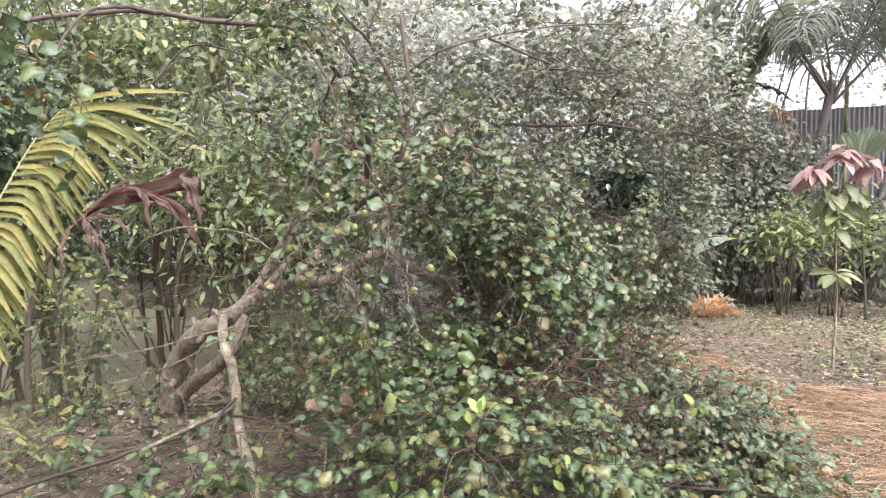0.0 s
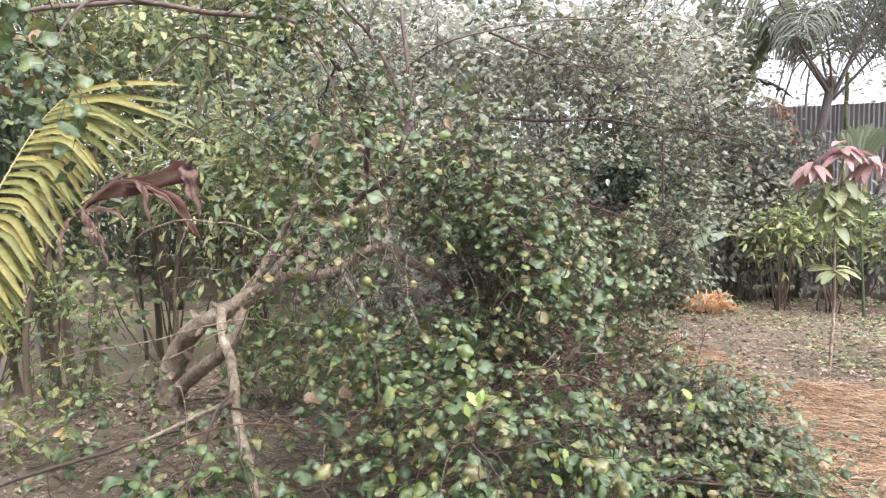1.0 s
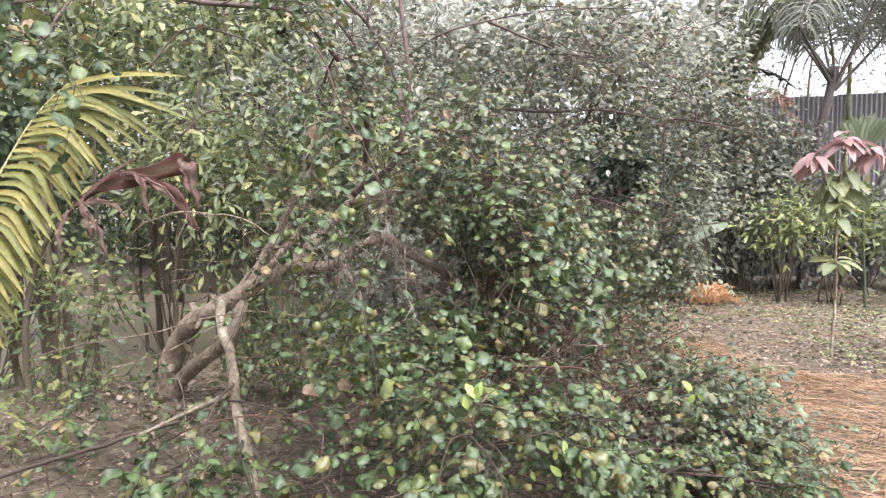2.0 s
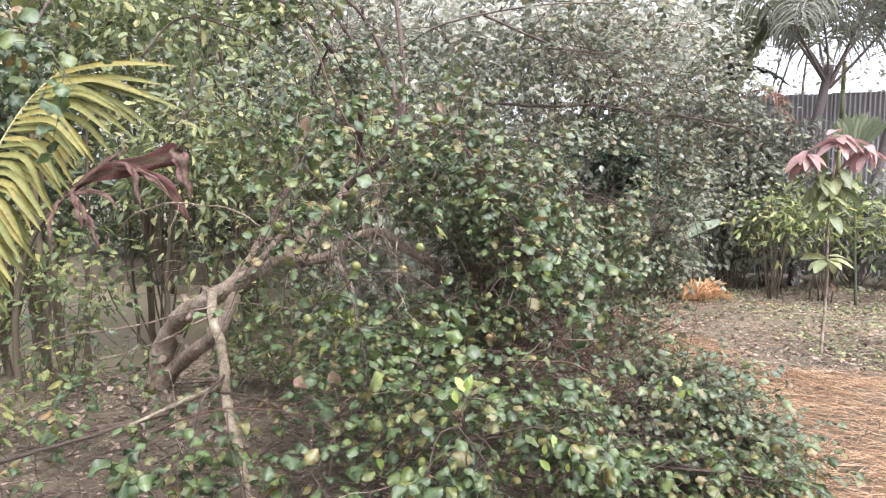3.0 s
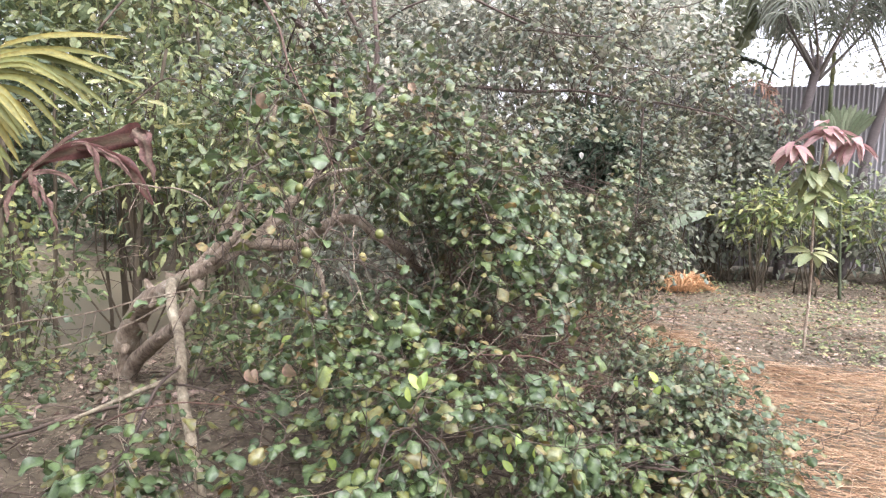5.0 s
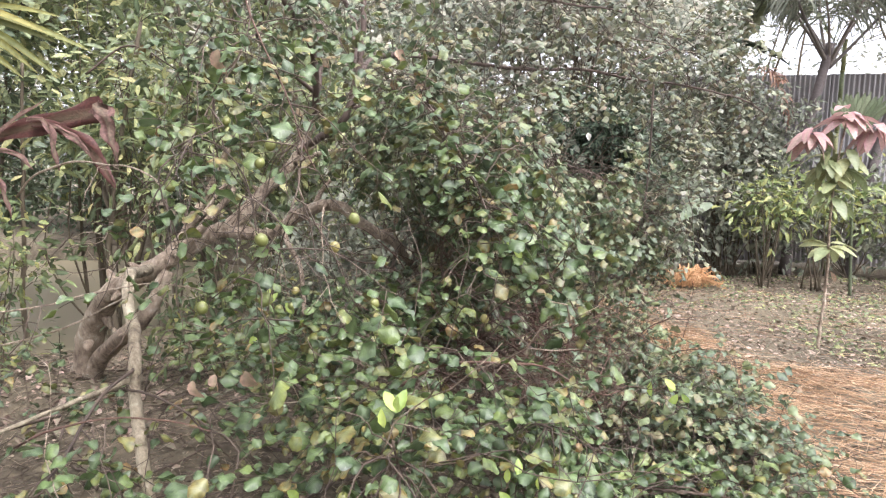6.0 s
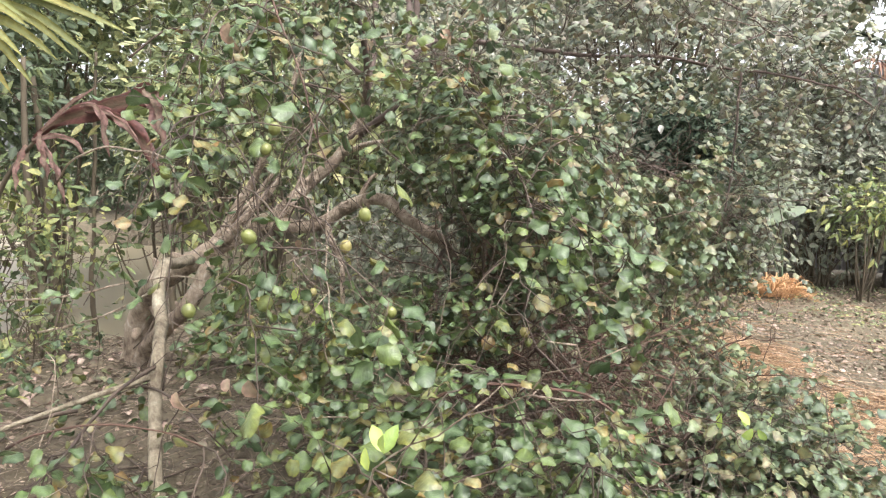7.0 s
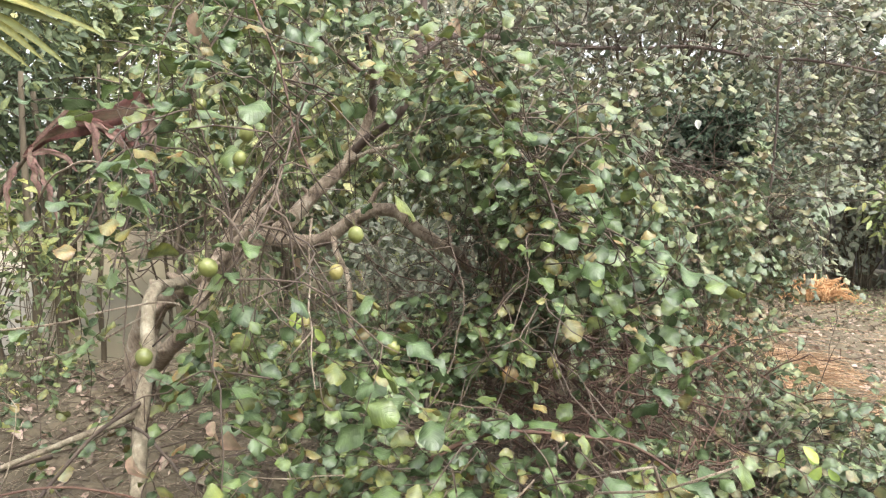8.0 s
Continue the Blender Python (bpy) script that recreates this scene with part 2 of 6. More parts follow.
def water_material():
    m, n, k = node_mat("murky_water")
    b = n["Principled BSDF"]
    tex = n.new("ShaderNodeTexNoise")
    tex.inputs["Scale"].default_value, tex.inputs["Detail"].default_value = 0.6, 6
    r = ramp_of(n, [(0.35, (0.178, 0.150, 0.092)), (0.7, (0.240, 0.205, 0.130))])
    k.new(tex.outputs["Fac"], r.inputs[0])
    k.new(r.outputs[0], b.inputs["Base Color"])
    b.inputs["Roughness"].default_value = 0.45
    b.inputs["Specular IOR Level"].default_value = 0.15
    small = n.new("ShaderNodeTexNoise")
    small.inputs["Scale"].default_value = 7
    bp = n.new("ShaderNodeBump")
    bp.inputs["Strength"].default_value = 0.12
    k.new(small.outputs["Fac"], bp.inputs["Height"])
    k.new(bp.outputs[0], b.inputs["Normal"])
    return m


WATER = water_material()

# ---- geometry helpers ----
rng = np.random.default_rng(7)


def mesh_of(name, verts, loops, sizes, smooth=True, rib=None, run=None):
    """A mesh from flat arrays: places, corner indices and corners a face."""
    me = bpy.data.meshes.new(name)
    me.vertices.add(len(verts))
    me.vertices.foreach_set("co", np.asarray(verts, np.float32).ravel())
    me.loops.add(len(loops))
    me.loops.foreach_set("vertex_index", np.asarray(loops, np.int32))
    me.polygons.add(len(sizes))
    me.polygons.foreach_set("loop_start", np.concatenate([[0], np.cumsum(sizes)[:-1]]).astype(np.int32))
    if smooth:
        me.polygons.foreach_set("use_smooth", np.ones(len(sizes), bool))
    if rib is not None:
        me.attributes.new("rib", "FLOAT", "POINT").data.foreach_set("value", np.asarray(rib, np.float32))
    if run is not None:
        me.attributes.new("run", "FLOAT", "POINT").data.foreach_set("value", np.asarray(run, np.float32))
    me.update(calc_edges=True)
    return me


class Geo:
    """Collects pieces that become one mesh."""

    def __init__(self):
        self.v, self.l, self.s, self.r, self.u, self.n = [], [], [], [], [], 0

    def add(self, verts, faces, rib=None, run=None):
        verts = np.asarray(verts, float)
        self.v.append(verts)
        self.l.extend(self.n + i for f in faces for i in f)
        self.s.extend(len(f) for f in faces)
        self.r.append(np.zeros(len(verts)) if rib is None else np.asarray(rib, float))
        self.u.append(np.zeros(len(verts)) if run is None else np.asarray(run, float))
        self.n += len(verts)
        return self

    def mesh(self, name, smooth=True):
        return mesh_of(name, np.concatenate(self.v), self.l, self.s, smooth, np.concatenate(self.r), np.concatenate(self.u))


def part(name, me, material, parent=None, label=""):
    me.materials.clear()
    me.materials.append(material)
    ob = new(name, me)
    if parent is not None:
        ob.parent = parent
        ob.matrix_parent_inverse = parent.matrix_world.inverted()
    return tagged(ob, label) if label else ob


def thing(name, place, label, category, group="", kind=""):
    ob = new(name)
    ob.empty_display_size = 0.1
    ob.location = place
    bpy.context.view_layer.update()
    return tagged(ob, label, category, group, kind)


def smooth_line(points, step=0.06, wobble=0.0):
    """A Catmull-Rom line through the points, evenly stepped."""
    p = np.asarray(points, float)
    if len(p) == 2:
        p = np.array([p[0], p.mean(0), p[1]])
    q = np.vstack([2 * p[0] - p[1], p, 2 * p[-1] - p[-2]])
    out = []
    for i in range(1, len(q) - 2):
        a, b, c, d = q[i - 1 : i + 3]
        n = max(2, int(np.linalg.norm(c - b) / step))
        for t in np.arange(n) / n:
            out.append(0.5 * (2 * b + (c - a) * t + (2 * a - 5 * b + 4 * c - d) * t * t + (3 * b - a - 3 * c + d) * t**3))
    out.append(p[-1])
    out = np.array(out)
    if wobble:
        w = rng.normal(0, 1, out.shape)
        w = (w + np.roll(w, 1, 0) + np.roll(w, -1, 0)) / 3
        w[0] = w[-1] = 0
        out += w * wobble
    return out


def tube(geo, line, r0, r1, sides=6, knob=0.0, power=1.0):
    """A tapered tube with closed ends along a line."""
    line = np.asarray(line, float)
    n = len(line)
    tan = np.gradient(line, axis=0)
    tan /= np.linalg.norm(tan, axis=1, keepdims=True) + 1e-9
    side = np.cross(tan[0], [0.3, 0.1, 1.0])
    rings = []
    u = np.linspace(0, 1, n) ** power
    rad = r0 + (r1 - r0) * u
    ang = np.arange(sides) * 2 * np.pi / sides
    for i in range(n):
        side = side - tan[i] * (side @ tan[i])
        side /= np.linalg.norm(side) + 1e-9
        other = np.cross(tan[i], side)
        r = rad[i] * (1 + knob * rng.normal(0, 1, sides)) if knob else rad[i]
        rings.append(line[i] + np.outer(np.cos(ang) * r, side) + np.outer(np.sin(ang) * r, other))
    faces = [(i * sides + j, i * sides + (j + 1) % sides, (i + 1) * sides + (j + 1) % sides, (i + 1) * sides + j) for i in range(n - 1) for j in range(sides)]
    faces += [tuple(range(sides - 1, -1, -1)), tuple((n - 1) * sides + j for j in range(sides))]
    return geo.add(np.concatenate(rings), faces)


def blade(stations, widths, cup=0.2, droop=0.15, wave=0.0, across=1, twist=0.0, ragged=0.0):
    """A leaf of length 1 along y, folded at its midrib: places, faces, the midrib's marks and the way along."""
    v, f, rib, run, idx = [], [], [], [], []
    for s, w in zip(stations, widths):
        z = -droop * s * s
        row = [len(v)]
        v.append((0, s, z))
        rib.append(1.0)
        run.append(s)
        if w > 0:
            for sg in (-1, 1):
                edge = w * (1 + ragged * math.sin(17 * s + 2.4 * sg))
                for k in range(1, across + 1):
                    q = k / across
                    row.append(len(v))
                    v.append((sg * edge * q, s + 0.03 * sg * wave * q, z + cup * w * q * q + wave * q * math.sin(8 * s + 2.2 * sg) + twist * sg * q * w * s))
                    rib.append(1.0 - q)
                    run.append(s)
        idx.append(row)
    for a, b in zip(idx, idx[1:]):
        for side in (0, 1):
            la = [a[0]] + (a[1 + side * across : 1 + (side + 1) * across] if len(a) > 1 else [])
            lb = [b[0]] + (b[1 + side * across : 1 + (side + 1) * across] if len(b) > 1 else [])
            if len(la) == len(lb):
                cells = [(la[k], la[k + 1], lb[k + 1], lb[k]) for k in range(across)]
            elif len(la) < len(lb):
                cells = [(la[0], lb[k + 1], lb[k]) for k in range(across)]
            else:
                cells = [(la[k], la[k + 1], lb[0]) for k in range(across)]
            f += [c if side else c[::-1] for c in cells]
    return np.array(v), f, np.array(rib), np.array(run)


WAVY = blade([0, 0.05, 0.15, 0.28, 0.42, 0.56, 0.70, 0.83, 0.94, 1.0], [0, 0.20, 0.34, 0.41, 0.43, 0.42, 0.38, 0.30, 0.17, 0], -0.16, 0.22, 0.090, 2, 0.22, 0.09)
WAVY_B = blade([0, 0.05, 0.15, 0.28, 0.42, 0.56, 0.70, 0.83, 0.94, 1.0], [0, 0.18, 0.31, 0.38, 0.40, 0.39, 0.35, 0.27, 0.15, 0], -0.45, 0.36, 0.090, 2, -0.3, 0.11)
WAVY_C = blade([0, 0.05, 0.15, 0.28, 0.42, 0.56, 0.70, 0.83, 0.94, 1.0], [0, 0.19, 0.33, 0.40, 0.42, 0.40, 0.35, 0.27, 0.14, 0], 0.45, 0.14, 0.085, 2, 0.4, -0.10)
ROUND = blade([0, 0.10, 0.28, 0.46, 0.66, 0.85, 1.0], [0, 0.29, 0.44, 0.42, 0.38, 0.24, 0], 0.45, 0.30, 0.11, 1, 0.3, 0.16)
ROUND_B = blade([0, 0.10, 0.28, 0.46, 0.66, 0.85, 1.0], [0, 0.26, 0.40, 0.43, 0.36, 0.22, 0], -0.50, 0.42, 0.11, 1, -0.35, -0.16)
ROUND_LOW = blade([0, 0.12, 0.45, 0.82, 1.0], [0, 0.28, 0.43, 0.30, 0], -0.60, 0.30, 0.08, 1, 0.3)
LANCE = blade([0, 0.2, 0.5, 0.8, 1.0], [0, 0.11, 0.16, 0.10, 0], 0.3, 0.25)
LONGISH = blade([0, 0.15, 0.4, 0.7, 0.9, 1.0], [0, 0.14, 0.25, 0.22, 0.1, 0], 0.35, 0.2, 0.02)
CURLED = blade([0, 0.12, 0.35, 0.6, 0.85, 1.0], [0, 0.2, 0.34, 0.3, 0.14, 0], 0.75, 0.5, 0.06)
LANCE_LOW = blade([0, 0.4, 1.0], [0, 0.17, 0], 0.3, 0.25)
OVAL_LOW = blade([0, 0.3, 0.7, 1.0], [0, 0.24, 0.22, 0], 0.3, 0.25)


def turns(axis, normal):
    """Turns that lay a leaf's length along axis with its face towards normal."""
    y = axis / (np.linalg.norm(axis, axis=1, keepdims=True) + 1e-9)
    x = np.cross(y, normal)
    x /= np.linalg.norm(x, axis=1, keepdims=True) + 1e-9
    z = np.cross(x, y)
    return np.stack([x, y, z], 2)


def leaves_mesh(name, template, where, axis, normal, size):
    tv, tf, tr, tu = template
    m = turns(np.asarray(axis), np.asarray(normal)) * np.asarray(size)[:, None, None]
    v = np.einsum("nij,kj->nki", m, tv) + np.asarray(where)[:, None]
    n, k = len(where), len(tv)
    flat = np.array([i for f in tf for i in f])
    loops = (np.arange(n)[:, None] * k + flat).ravel()
    sizes = np.tile([len(f) for f in tf], n)
    return mesh_of(name, v.reshape(-1, 3), loops, sizes, True, np.tile(tr, n), np.tile(tu, n))


def unit(a):
    return a / (np.linalg.norm(a, axis=-1, keepdims=True) + 1e-9)


def in_ball(n):
    d = unit(rng.normal(0, 1, (n, 3)))
    return d * rng.random((n, 1)) ** (1 / 3)

# ---- ground and water ----
def ground_height(x, y):
    """Yard level 0, with the pond's basin behind the saplings and a far bank."""
    x, y = np.asarray(x, float), np.asarray(y, float)
    edge = np.minimum(-2.75 - x + 0.15 * np.sin(y * 1.7), y - 3.45 + 0.12 * np.sin(x * 2.3))
    edge = np.minimum(edge, 10.6 - y + 0.4 * np.sin(x * 0.8))
    basin = np.clip(edge / 0.9, 0, 1)
    basin = basin * basin * (3 - 2 * basin)
    lumps = 0.018 * np.sin(3.1 * x + 1.3 * y) + 0.014 * np.sin(1.7 * x - 4.3 * y + 1) + 0.010 * np.sin(7.3 * x + 6.1 * y) + 0.006 * np.sin(13 * x - 11 * y)
    mound = 0.13 * np.exp(-(((x + 1.9) / 0.8) ** 2 + ((y - 2.8) / 0.6) ** 2))
    return lumps * np.clip(1.2 - basin, 0, 1) + mound - 0.75 * basin + 0.5 * np.clip((y - 10.8) / 3, 0, 1) * (x < -1.5)


def grid_axis(low, high, near_low, near_high, fine, coarse):
    a = list(np.arange(near_low, near_high, fine))
    step, v = fine, near_high
    while v < high:
        a.append(v)
        step = min(step * 1.25, coarse)
        v += step
    a.append(high)
    step, v = fine, near_low
    while v > low:
        step = min(step * 1.25, coarse)
        v -= step
        a.insert(0, max(v, low))
    return np.array(a)


def build_ground():
    xs = grid_axis(-400, 400, -4.5, 5.5, 0.05, 40)
    ys = grid_axis(-300, 600, 0.8, 10.5, 0.05, 40)
    gx, gy = np.meshgrid(xs, ys)
    gz = ground_height(gx, gy)
    near = (np.abs(gx) < 6) & (gy > 0) & (gy < 11)
    gz = gz + near * rng.normal(0, 0.010, gz.shape)
    v = np.stack([gx, gy, gz], -1).reshape(-1, 3)
    w, h = len(xs), len(ys)
    i = (np.arange(h - 1)[:, None] * w + np.arange(w - 1)).ravel()
    loops = np.stack([i, i + 1, i + w + 1, i + w], 1).ravel()
    ob = part("ground", mesh_of("ground", v, loops, np.full(len(i), 4)), SOIL)
    tagged(ob, "bare grey-brown trodden soil of a yard", "ground", kind="structure")


build_ground()


def build_water():
    xs, ys = np.linspace(-60, -2.5, 60), np.linspace(3.0, 11.2, 30)
    gx, gy = np.meshgrid(xs, ys)
    v = np.stack([gx, gy, np.full(gx.shape, -0.34)], -1).reshape(-1, 3)
    i = (np.arange(29)[:, None] * 60 + np.arange(59)).ravel()
    loops = np.stack([i, i + 1, i + 61, i + 60], 1).ravel()
    ob = part("water", mesh_of("water", v, loops, np.full(len(i), 4)), WATER)
    tagged(ob, "still murky beige pond water behind the saplings", "pond", kind="structure")


build_water()


# ---- corrugated fence ----
def build_fence():
    fence = thing("metal_fence", (4.0, 10.9, 0), "tall grey corrugated tin fence behind the undergrowth", "fence")
    wide, high = 0.84, 3.05
    n = 44
    x = np.linspace(0, wide, n * 2 + 1)
    z = np.linspace(0, high, 4)
    prof = 0.018 * np.sin(x / 0.076 * 2 * np.pi)
    v = np.array([(a, b + s, c) for s in (0.0, 0.002) for c in z for a, b in zip(x, prof)])
    w = len(x)
    f = []
    for s in range(2):
        o = s * w * 4
        for j in range(3):
            for i in range(w - 1):
                q = (o + j * w + i, o + j * w + i + 1, o + (j + 1) * w + i + 1, o + (j + 1) * w + i)
                f.append(q if s == 0 else q[::-1])
    me = Geo().add(v, f).mesh("panel")
    for k in range(15):
        p = part("panel", me, TIN, fence)
        p.location = (2.0 + k * (wide - 0.03), 10.9 + 0.004 * (k % 2), 0.02 + 0.05 * rng.random())
    for zz in (0.6, 1.7, 2.9):
        part("rail", tube(Geo(), [(2.0, 10.97, zz), (14.0, 10.97, zz)], 0.035, 0.035, 6).mesh("rail"), STEM, fence)
    for k in range(8):
        part("post", tube(Geo(), [(2.1 + 1.7 * k, 11.05, -0.1), (2.1 + 1.7 * k, 11.05, 3.0)], 0.05, 0.045, 7).mesh("post"), STEM, fence)


build_fence()


